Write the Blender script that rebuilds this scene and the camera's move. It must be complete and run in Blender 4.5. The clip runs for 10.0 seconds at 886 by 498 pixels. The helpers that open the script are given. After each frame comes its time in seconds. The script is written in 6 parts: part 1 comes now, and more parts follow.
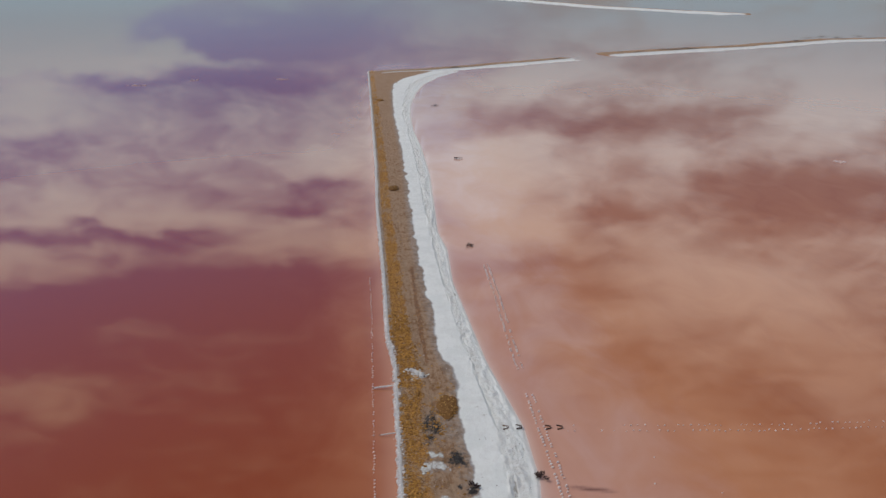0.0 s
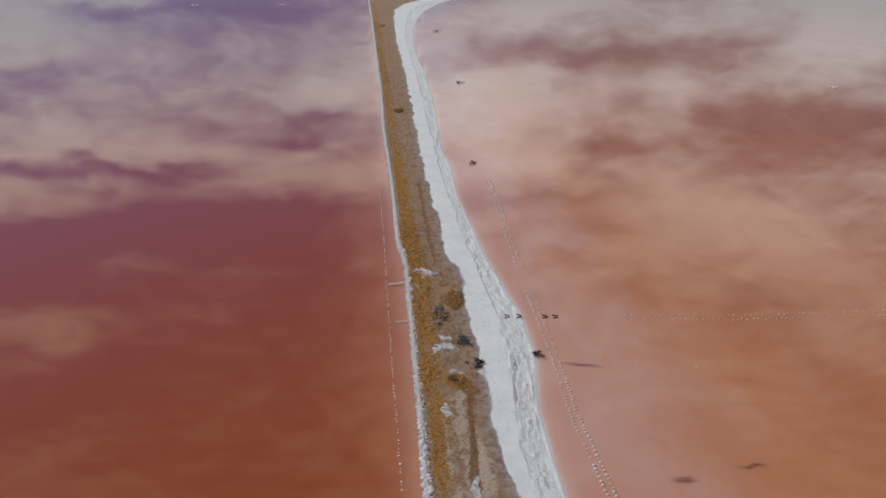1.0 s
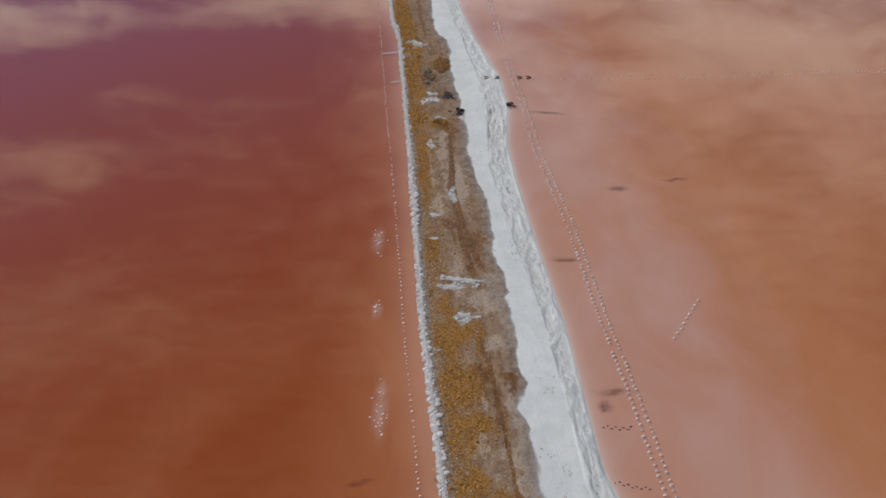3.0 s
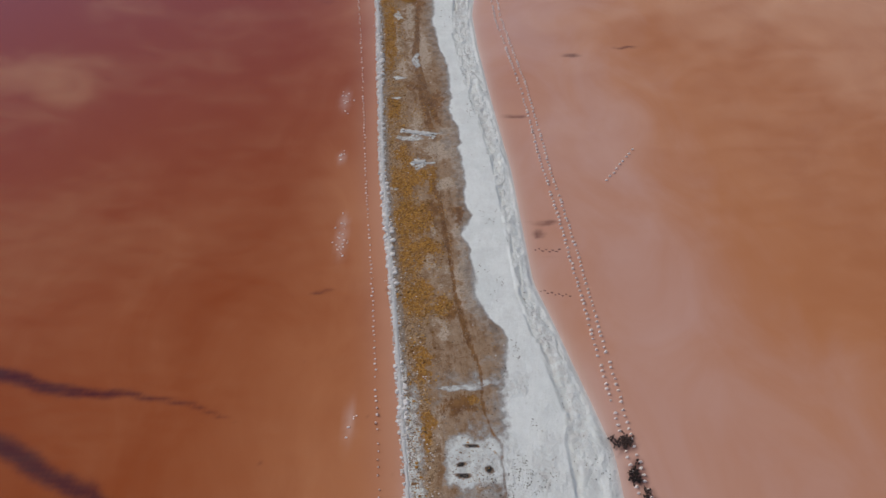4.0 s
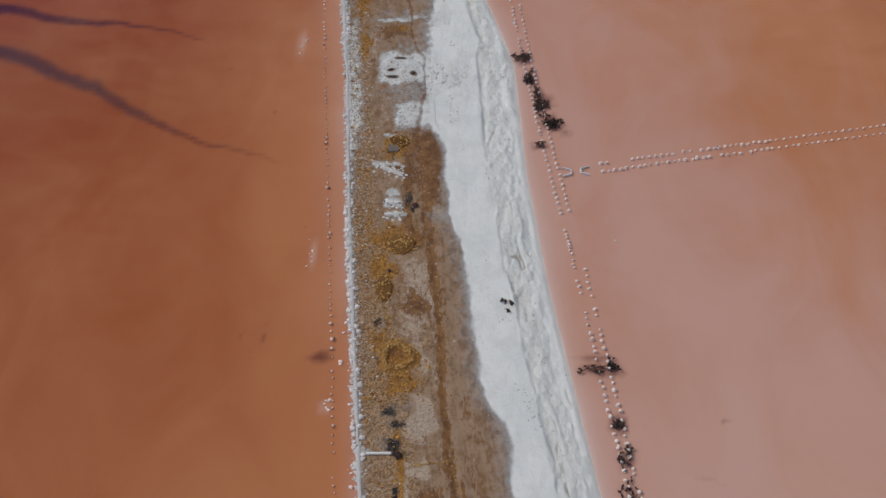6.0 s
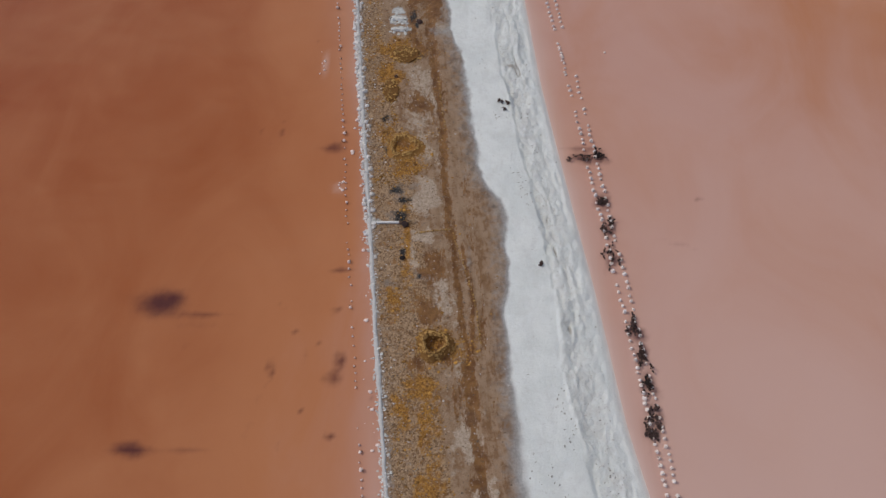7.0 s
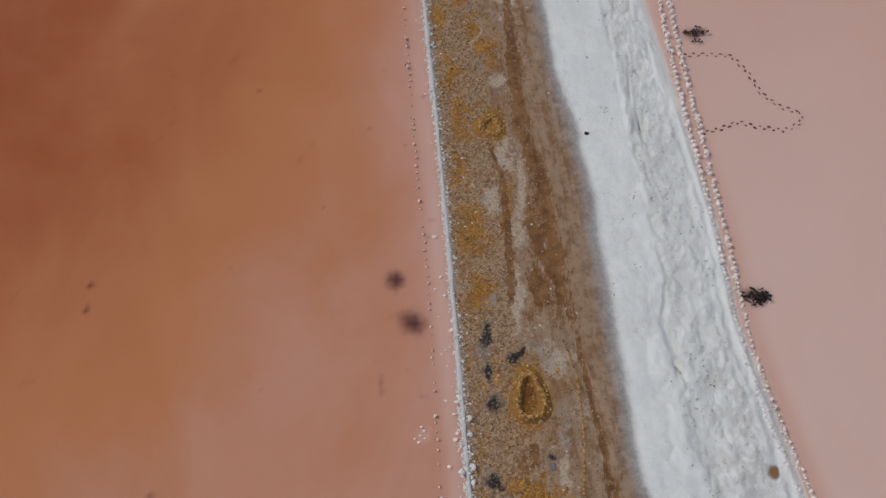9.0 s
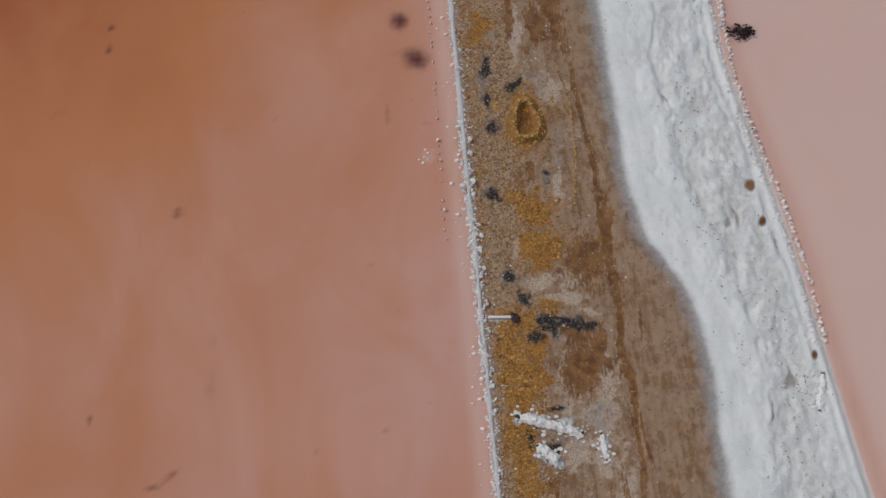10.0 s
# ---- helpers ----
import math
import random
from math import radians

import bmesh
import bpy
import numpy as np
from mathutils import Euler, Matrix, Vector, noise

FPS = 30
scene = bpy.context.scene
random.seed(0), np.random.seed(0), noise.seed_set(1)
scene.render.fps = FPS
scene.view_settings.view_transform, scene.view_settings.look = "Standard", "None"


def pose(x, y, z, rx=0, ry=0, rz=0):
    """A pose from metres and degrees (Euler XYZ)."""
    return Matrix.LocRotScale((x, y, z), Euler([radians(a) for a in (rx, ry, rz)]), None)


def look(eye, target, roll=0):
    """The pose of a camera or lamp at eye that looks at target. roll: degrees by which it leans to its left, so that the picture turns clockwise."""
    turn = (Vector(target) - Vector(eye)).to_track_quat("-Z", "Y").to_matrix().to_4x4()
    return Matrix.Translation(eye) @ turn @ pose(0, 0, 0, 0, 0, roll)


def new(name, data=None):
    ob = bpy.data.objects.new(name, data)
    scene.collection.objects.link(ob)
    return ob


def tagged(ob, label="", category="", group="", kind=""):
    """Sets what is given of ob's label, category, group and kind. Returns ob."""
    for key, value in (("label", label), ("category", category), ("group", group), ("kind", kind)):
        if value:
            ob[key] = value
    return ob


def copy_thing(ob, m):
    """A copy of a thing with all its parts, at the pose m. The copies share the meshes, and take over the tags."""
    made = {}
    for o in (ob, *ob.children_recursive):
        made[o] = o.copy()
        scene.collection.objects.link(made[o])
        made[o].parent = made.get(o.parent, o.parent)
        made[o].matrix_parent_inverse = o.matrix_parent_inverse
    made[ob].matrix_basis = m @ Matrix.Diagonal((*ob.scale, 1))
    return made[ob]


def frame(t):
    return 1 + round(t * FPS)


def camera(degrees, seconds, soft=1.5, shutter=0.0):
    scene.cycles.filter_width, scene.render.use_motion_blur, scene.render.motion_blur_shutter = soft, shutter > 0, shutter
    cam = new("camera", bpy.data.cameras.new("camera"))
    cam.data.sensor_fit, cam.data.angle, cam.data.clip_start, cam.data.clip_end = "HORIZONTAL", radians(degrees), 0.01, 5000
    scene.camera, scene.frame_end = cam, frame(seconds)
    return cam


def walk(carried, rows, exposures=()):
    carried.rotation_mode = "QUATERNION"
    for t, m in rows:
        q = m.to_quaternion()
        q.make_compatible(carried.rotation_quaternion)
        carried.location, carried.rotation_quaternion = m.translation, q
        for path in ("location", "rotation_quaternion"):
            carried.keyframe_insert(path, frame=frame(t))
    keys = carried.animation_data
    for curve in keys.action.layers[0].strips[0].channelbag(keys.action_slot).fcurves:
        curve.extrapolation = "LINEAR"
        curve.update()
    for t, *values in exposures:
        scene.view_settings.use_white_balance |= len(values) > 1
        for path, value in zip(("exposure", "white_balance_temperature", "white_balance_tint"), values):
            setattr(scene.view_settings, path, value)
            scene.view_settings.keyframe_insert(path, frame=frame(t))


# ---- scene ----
cam = camera(64.41, 10.0, soft=1.5)

# seconds, x, y, z, yaw, pitch, roll (degrees)
ROWS = [
    (0.0, -14.48, 124.79, 68.91, -0.31, -21.12, 0.05), (0.5, -15.53, 118.29, 68.88, -0.44, -23.43, 0.24),
    (1.0, -16.41, 111.73, 68.75, -0.5, -26.48, 0.26), (1.5, -17.1, 104.64, 68.66, -0.29, -30.07, 0.05),
    (2.0, -16.58, 97.81, 68.58, -0.02, -33.58, -0.28), (3.3, -10.87, 80.54, 68.28, 0.3, -42.18, -0.58),
    (3.5, -9.68, 77.5, 68.28, 0.23, -43.59, -0.57), (4.0, -6.39, 69.87, 68.32, 0.29, -46.84, -0.61),
    (4.5, -3.59, 62.93, 68.28, 0.26, -49.96, -0.46), (5.0, -1.31, 54.66, 67.98, -0.23, -53.09, 0.18),
    (5.2, -0.48, 51.21, 67.81, -0.47, -54.61, 0.44), (6.3, 1.09, 32.29, 66.85, -1.04, -60.86, 0.94),
    (6.5, 1.11, 28.66, 66.57, -0.97, -61.38, 0.8), (7.0, 1.1, 19.38, 65.93, -0.48, -64.06, 0.43),
    (7.5, 0.66, 10.16, 65.58, -0.16, -67.0, 0.2), (8.0, 0.0, 0.0, 65.0, -0.01, -69.27, 0.25),
    (8.5, -0.65, -9.4, 64.6, 0.18, -71.31, 0.03), (9.0, -1.48, -19.56, 64.39, 0.38, -73.74, -0.34),
    (9.5, -2.22, -29.68, 64.27, 0.97, -76.35, -1.01), (10.0, -1.54, -38.98, 64.61, 1.51, -79.45, -1.88),
]


def flight(x, y, z, yaw, pitch, roll):
    a, p = radians(yaw), radians(pitch)
    ahead = Vector((-math.sin(a) * math.cos(p), math.cos(a) * math.cos(p), math.sin(p)))
    eye = Vector((x, y, z))
    return look(eye, eye + 50 * ahead, roll)


walk(cam, [(row[0], flight(*row[1:])) for row in ROWS], exposures=[(0.0, -0.21, 6900, 6), (10.0, -0.21, 6900, 6)])


# ---- node helpers ----
def put(socket_in, value, tree):
    if isinstance(value, bpy.types.NodeSocket):
        tree.links.new(value, socket_in)
    else:
        socket_in.default_value = value


def n_math(tree, op, a, b=0.0, clamp=False):
    n = tree.nodes.new("ShaderNodeMath")
    n.operation, n.use_clamp = op, clamp
    put(n.inputs[0], a, tree)
    put(n.inputs[1], b, tree)
    return n.outputs[0]


def n_vec(tree, op, a, b=(0, 0, 0)):
    n = tree.nodes.new("ShaderNodeVectorMath")
    n.operation = op
    put(n.inputs[0], a, tree)
    put(n.inputs[1], b, tree)
    return n.outputs["Value"] if op in ("DOT_PRODUCT", "LENGTH") else n.outputs[0]


def n_mix(tree, fac, a, b):
    n = tree.nodes.new("ShaderNodeMix")
    n.data_type = "RGBA"
    put(n.inputs[0], fac, tree)
    put(n.inputs[6], a if isinstance(a, bpy.types.NodeSocket) else (*a, 1), tree)
    put(n.inputs[7], b if isinstance(b, bpy.types.NodeSocket) else (*b, 1), tree)
    return n.outputs[2]


def n_noise(tree, vec, scale, detail=4.0, rough=0.55, warp=0.0):
    n = tree.nodes.new("ShaderNodeTexNoise")
    put(n.inputs["Vector"], vec, tree)
    n.inputs["Scale"].default_value, n.inputs["Detail"].default_value = scale, detail
    n.inputs["Roughness"].default_value, n.inputs["Distortion"].default_value = rough, warp
    return n.outputs["Fac"]


def n_step(tree, value, lo, hi, to0=0.0, to1=1.0):
    n = tree.nodes.new("ShaderNodeMapRange")
    n.interpolation_type = "SMOOTHSTEP"
    for k, v in enumerate((value, lo, hi, to0, to1)):
        put(n.inputs[k], v, tree)
    return n.outputs[0]


def n_cells(tree, vec, scale, feature):
    n = tree.nodes.new("ShaderNodeTexVoronoi")
    n.feature = feature
    put(n.inputs["Vector"], vec, tree)
    n.inputs["Scale"].default_value = scale
    return n.outputs["Distance"] if feature == "DISTANCE_TO_EDGE" else n.outputs["Color"]


def n_attr(tree, name):
    n = tree.nodes.new("ShaderNodeAttribute")
    n.attribute_name = name
    return n.outputs["Fac"]


def n_place(tree):
    return tree.nodes.new("ShaderNodeNewGeometry").outputs["Position"]


def n_bump(tree, height, strength, distance):
    n = tree.nodes.new("ShaderNodeBump")
    n.inputs["Strength"].default_value, n.inputs["Distance"].default_value = strength, distance
    put(n.inputs["Height"], height, tree)
    return n.outputs[0]


def material(name, rough=0.85, ior=1.45):
    m = bpy.data.materials.new(name)
    m.use_nodes = True
    p = m.node_tree.nodes["Principled BSDF"]
    p.inputs["Roughness"].default_value, p.inputs["IOR"].default_value = rough, ior
    return m, m.node_tree, p


# ---- sky: broken cloud over a bright haze, and a veiled sun ----
world = bpy.data.worlds.new("sky")
scene.world = world
world.use_nodes = True
wt = world.node_tree
wt.nodes.clear()
SUN_EL, SUN_AZ = 42.0, -66.0

sky_tex = wt.nodes.new("ShaderNodeTexSky")
sky_tex.sky_type, sky_tex.sun_disc = "NISHITA", False
sky_tex.ozone_density, sky_tex.air_density, sky_tex.dust_density = 5.0, 1.0, 0.1
sky_tex.sun_elevation, sky_tex.sun_rotation = radians(SUN_EL), radians(SUN_AZ)
way = wt.nodes.new("ShaderNodeTexCoord").outputs["Generated"]
sep = wt.nodes.new("ShaderNodeSeparateXYZ")
wt.links.new(way, sep.inputs[0])
ahead_y = n_math(wt, "MAXIMUM", sep.outputs[1], 0.06)
flat = wt.nodes.new("ShaderNodeCombineXYZ")
put(flat.inputs[0], n_math(wt, "DIVIDE", sep.outputs[0], ahead_y), wt)
put(flat.inputs[1], n_math(wt, "DIVIDE", sep.outputs[2], ahead_y), wt)
# ragged cloud edges
ragged = wt.nodes.new("ShaderNodeTexNoise")
put(ragged.inputs["Vector"], n_vec(wt, "MULTIPLY", flat.outputs[0], (6.0, 11.0, 1.0)), wt)
ragged.inputs["Scale"].default_value, ragged.inputs["Detail"].default_value, ragged.inputs["Roughness"].default_value = 1.5, 9.0, 0.52
shift = n_vec(wt, "MULTIPLY", n_vec(wt, "SUBTRACT", ragged.outputs["Color"], (0.5, 0.5, 0.5)), (0.15, 0.095, 0.0))
spot = n_vec(wt, "ADD", flat.outputs[0], shift)
spot = n_vec(wt, "MULTIPLY", spot, (1, 1, 0))
# clouds ahead and the clear gaps between them: across, up, width, height, density
CLOUDS = [
    (-0.551, 0.072, 0.146, 0.074, 0.78), (-0.349, 0.108, 0.109, 0.011, 0.45), (-0.386, 0.207, 0.323, 0.037, 0.28), (-0.499, 0.304, 0.217, 0.039, 0.32), (-0.523, 0.341, 0.186, 0.013, 0.24), (-0.155, 0.261, 0.049, 0.024, 0.4), (-0.302, 0.335, 0.068, 0.014, 0.25), (-0.535, 0.408, 0.173, 0.032, 0.30), (-0.238, 0.376, 0.111, 0.031, 0.34), (-0.522, 0.537, 0.153, 0.024, 0.22), (-0.661, 0.645, 0.102, 0.048, 0.16), (0.325, 0.06, 0.308, 0.029, 0.42), (0.176, 0.14, 0.19, 0.026, 0.45), (0.576, 0.155, 0.104, 0.047, 0.75), (0.102, 0.287, 0.092, 0.069, 0.62), (0.138, 0.354, 0.051, 0.027, 0.3), (0.355, 0.245, 0.091, 0.029, 0.4), (0.45, 0.442, 0.132, 0.058, 0.42), (0.269, 0.386, 0.104, 0.037, 0.25),
]
GAPS = [
    (-0.267, 0.072, 0.146, 0.025, -0.75), (-0.376, 0.14, 0.252, 0.012, -0.45), (-0.188, 0.296, 0.033, 0.016, -0.3), (-0.234, 0.326, 0.076, 0.012, -0.25), (-0.518, 0.365, 0.196, 0.012, -0.42), (-0.192, 0.456, 0.114, 0.043, -0.6), (-0.369, 0.47, 0.177, 0.058, -0.6), (-0.593, 0.484, 0.124, 0.026, -0.5), (-0.653, 0.56, 0.1, 0.041, -0.4), (0.139, 0.195, 0.145, 0.019, -0.45), (0.555, 0.296, 0.151, 0.045, -0.6), (0.281, 0.331, 0.034, 0.021, -0.25), (0.15, 0.41, 0.096, 0.009, -0.3), (0.223, 0.461, 0.044, 0.019, -0.22), (0.333, 0.583, 0.02, 0.042, -0.2), (-0.654, 0.529, 0.099, 0.051, -0.3),
]
HIGH_CLOUDS = [
    (-0.505, 0.514, 0.108, 0.024, 0.34), (-0.688, 0.636, 0.123, 0.045, 0.2), (-0.727, 0.755, 0.13, 0.038, 0.1), (-0.722, 0.976, 0.176, 0.076, 0.1), (0.445, 0.466, 0.114, 0.048, 0.15), (-0.311, 0.594, 0.187, 0.065, -0.22), (-0.483, 0.695, 0.088, 0.04, -0.3), (-0.62, 0.768, 0.111, 0.043, -0.35), (-0.778, 0.846, 0.073, 0.046, -0.3), (-0.446, 0.808, 0.226, 0.079, -0.1), (0.244, 0.34, 0.049, 0.017, -0.15),
]
cover = n_step(wt, n_noise(wt, n_vec(wt, "MULTIPLY", way, (1.0, 1.0, 2.4)), 3.2, 6.0, 0.55, 0.4), 0.34, 0.68, 0.18, 0.56)
for cx, cy, cw, ch, dens in CLOUDS + GAPS + HIGH_CLOUDS:
    off = n_vec(wt, "MULTIPLY", n_vec(wt, "SUBTRACT", spot, (cx, cy, 0)), (1 / cw, 1 / ch, 0))
    bell = n_math(wt, "EXPONENT", n_math(wt, "MULTIPLY", n_vec(wt, "DOT_PRODUCT", off, off), -0.8))
    cover = n_math(wt, "ADD", cover, n_math(wt, "MULTIPLY", bell, dens))
puff = n_noise(wt, n_vec(wt, "MULTIPLY", flat.outputs[0], (7.0, 16.0, 1.0)), 1.6, 9.0, 0.62, 0.5)
cover = n_math(wt, "ADD", cover, n_math(wt, "MULTIPLY", n_math(wt, "SUBTRACT", puff, 0.5), 1.0))
cover = n_step(wt, cover, 0.0, 0.92)
clear = wt.nodes.new("ShaderNodeBackground")
tint = wt.nodes.new("ShaderNodeMix")
tint.data_type, tint.blend_type = "RGBA", "MULTIPLY"
tint.inputs[0].default_value = 1.0
put(tint.inputs[6], sky_tex.outputs[0], wt)
put(tint.inputs[7], n_mix(wt, n_step(wt, n_math(wt, "DIVIDE", sep.outputs[0], ahead_y), -0.1, 0.3), (0.57, 0.60, 1.0), (0.80, 0.62, 0.66)), wt)
put(clear.inputs[0], tint.outputs[2], wt)
put(clear.inputs[1], n_math(wt, "ADD", n_step(wt, sep.outputs[2], 0.08, 0.38, 0.065, 0.12), n_step(wt, sep.outputs[2], 0.5, 0.85, 0.0, -0.06)), wt)
cloud = wt.nodes.new("ShaderNodeBackground")
put(cloud.inputs[0], n_mix(wt, n_step(wt, sep.outputs[2], 0.16, 0.46), n_mix(wt, n_step(wt, sep.outputs[2], 0.05, 0.2), (0.68, 0.94, 1.18), (0.80, 0.95, 1.10)), (1.0, 0.925, 0.93)), wt)
glow = n_math(wt, "ADD", n_step(wt, sep.outputs[2], 0.03, 0.30, 0.42, 1.42), n_step(wt, sep.outputs[2], 0.45, 0.85, 0.0, -0.65))
put(cloud.inputs[1], glow, wt)
both = wt.nodes.new("ShaderNodeMixShader")
put(both.inputs[0], cover, wt)
wt.links.new(clear.outputs[0], both.inputs[1])
wt.links.new(cloud.outputs[0], both.inputs[2])
wt.links.new(both.outputs[0], wt.nodes.new("ShaderNodeOutputWorld").inputs[0])

sun = new("sun", bpy.data.lights.new("sun", "SUN"))
sun.data.energy, sun.data.angle, sun.data.color = 1.75, radians(8), (1.0, 0.91, 0.77)
el, az = radians(SUN_EL), radians(SUN_AZ)
sun.matrix_world = look((math.sin(az) * math.cos(el) * 300, math.cos(az) * math.cos(el) * 300, math.sin(el) * 300), (0, 0, 0))


# ---- numbers: noise and the plan of the shore ----
def lattice(i, j, seed):
    h = (i.astype(np.int64) * 374761393 + j.astype(np.int64) * 668265263 + seed * 1442695041) & 0x7FFFFFFF
    h = ((h ^ (h >> 13)) * 1274126177) & 0x7FFFFFFF
    return ((h ^ (h >> 16)) & 0xFFFF) / 65535.0


def vnoise(x, y, seed=0):
    i, j = np.floor(x), np.floor(y)
    a, b = x - i, y - j
    a, b = a * a * (3 - 2 * a), b * b * (3 - 2 * b)
    return (lattice(i, j, seed) * (1 - a) + lattice(i + 1, j, seed) * a) * (1 - b) + (lattice(i, j + 1, seed) * (1 - a) + lattice(i + 1, j + 1, seed) * a) * b


def fbm(x, y, seed=0, octaves=4):
    """Noise about 0, mostly within -0.5 and 0.5."""
    out, size, total = 0, 1.0, 0
    for k in range(octaves):
        out, total, size = out + vnoise(x * 2**k, y * 2**k, seed + k) * size, total + size, size / 2
    return out / total - 0.5


def smooth(v, lo, hi):
    q = np.clip((v - lo) / (hi - lo), 0, 1)
    return q * q * (3 - 2 * q)


ALONG = np.arange(-160.0, 760.0, 0.5)


def line(stations, soft=5.0):
    """A smooth curve x(y) through stations (y, x)."""
    ys, xs = zip(*stations)
    slope0, slope1 = (xs[1] - xs[0]) / (ys[1] - ys[0]), (xs[-1] - xs[-2]) / (ys[-1] - ys[-2])
    raw = np.interp(ALONG, ys, xs) + np.minimum(ALONG - ys[0], 0) * slope0 + np.maximum(ALONG - ys[-1], 0) * slope1
    n = int(soft / 0.5) | 1
    win = np.hanning(n + 2)[1:-1]
    table = np.convolve(np.pad(raw, n // 2, mode="edge"), win / win.sum(), "valid")
    return lambda y: np.interp(y, ALONG, table)


# west edge (the wall), edge of the bare salt, east waterline, cart track, post lines
edge_w = line([(-49, 2.9), (-32, 1.5), (-11, -0.2), (11, -2.1), (42, -5.2), (80, -8.8), (100, -10.3), (120, -12.3), (150, -15.6),
               (191, -18.6), (224, -21.5), (240, -22.7), (252, -24.9), (291, -28.9), (335, -33.9), (388, -38.7), (509, -51.2), (678, -68.9)])
salt_w = line([(-49, 23.1), (-36, 22.0), (-31, 20.6), (-26, 17.0), (-20, 15.5), (-7, 14.1), (8, 12.6), (18, 9.9), (28, 8.7), (38, 7.9), (53, 8.2), (57, 7.5),
               (59.5, 5.5), (63, 5.2), (71, 4.6), (81, 2.7), (87, 1.9), (91, 1.6), (94, -0.2), (103, -0.7), (107, 0.2), (111, -0.3), (114, 0.5), (118, 0.9), (120, -0.2), (123, -2.2), (132, -3.1), (150, -3.7),
               (160, -4.2), (164, -5.6), (170, -5.5), (176, -5.5), (188, -8.2), (209, -8.6), (219, -10.8), (234, -10.9), (247, -14.6), (264, -16.0), (281, -18.3),
               (308, -21.2), (351, -24.6), (406, -28.9), (509, -39.2), (579, -44.4), (617, -45.5), (646, -40.0), (675, -26.0)], 3.0)
shore_e = line([(-49, 35.3), (-38, 32.9), (-27, 30.6), (-19, 28.6), (-8, 25.6), (2, 24.6), (15, 22.1), (25, 19.9), (33, 18.2), (47, 16.5), (63, 14.1),
                (73, 12.7), (87, 11.4), (105, 10.8), (113, 8.7), (120, 6.9), (128, 4.6), (141, 3.8), (150, 3.3), (166, 1.4), (184, -0.4), (196, -1.1),
                (209, 0.1), (222, -0.9), (232, -3.1), (243, -5.6), (258, -7.9), (281, -11.4), (303, -12.5), (317, -15.1), (333, -15.8), (380, -18.2),
                (427, -22.5), (463, -27.2), (500, -29.9), (536, -31.0), (579, -29.5), (617, -25.5), (655, -15.5), (678, -4.7)], 4.0)
track_x = line([(-49, 15.6), (-35, 14.4), (-28, 13.9), (-15, 12.0), (-9, 9.8), (6, 8.1), (28, 5.2), (36, 3.9), (48, 3.2), (59, 1.8), (75, 0.5),
                (87, -1.0), (103, -1.4), (114, -2.6), (120, -3.7), (125, -5.1), (132, -5.8), (150, -7.2), (169, -8.5), (179, -10.6), (196, -11.3), (240, -17.0), (300, -24.0)])
posts_e = line([(-35, 32.2), (-28, 31.1), (-22, 29.5), (-16, 27.5), (-10, 26.2), (-3, 25.4), (5, 24.5), (19, 22.6), (35, 20.9), (48, 19.5),
                (61, 18.0), (77, 16.2), (89, 14.6), (105, 12.8), (120, 11.5), (138, 10.0), (151, 8.6), (172, 6.9), (194, 4.0), (207, 3.4), (225, 1.9),
                (250, 0.0), (274, -1.2), (291, -2.6)], 3.0)
scarp = line([(-44, 26.7), (-35, 26.1), (-29, 23.6), (-24, 22.0), (-19.5, 19.9), (-8, 18.4), (-3, 18.9), (3.4, 17.8), (11.5, 16.4), (21.4, 15.5), (28, 14.5),
              (37, 12.6), (46, 12.5), (55, 11.2), (67, 9.2), (75, 8.2), (88, 6.6), (102, 6.2), (109, 6.2), (117, 4.5), (126, 2.2), (138, 1.5), (152, 0.4),
              (165, -1.8), (178, -3.8), (187, -5.0), (202, -4.6), (223, -5.7), (251, -10.3), (281, -13.9), (320, -18.0), (400, -24.0), (509, -34.8), (579, -36.5), (617, -35.0), (646, -28.0), (675, -15.0)], 3.0)
posts_w = line([(-23, -1.8), (-3, -3.1), (6, -4.1), (28, -6.0), (52, -8.6), (73, -10.5), (101, -13.3), (122, -15.2), (150, -18.2), (177, -20.7),
                (207, -23.9), (231, -26.2), (263, -29.3), (281, -31.3)])


def blobs(x, y, rows, rough=1.0):
    """Soft-edged ragged patches: rows of x, y, half width, half length, lean (degrees)."""
    out = np.zeros_like(x)
    wx, wy = fbm(x / 1.5, y / 1.5, 31, 6) * 3.2, fbm(x / 1.5, y / 1.5, 47, 6) * 3.2
    for px, py, rx, ry, lean in rows:
        c, s = math.cos(radians(lean)), math.sin(radians(lean))
        k = min(1.0, min(rx, ry)) * rough
        a, b = (x + wx * k - px), (y + wy * k - py)
        q = ((a * c + b * s) / rx) ** 2 + ((b * c - a * s) / ry) ** 2
        out = np.maximum(out, np.exp(-q))
    return out


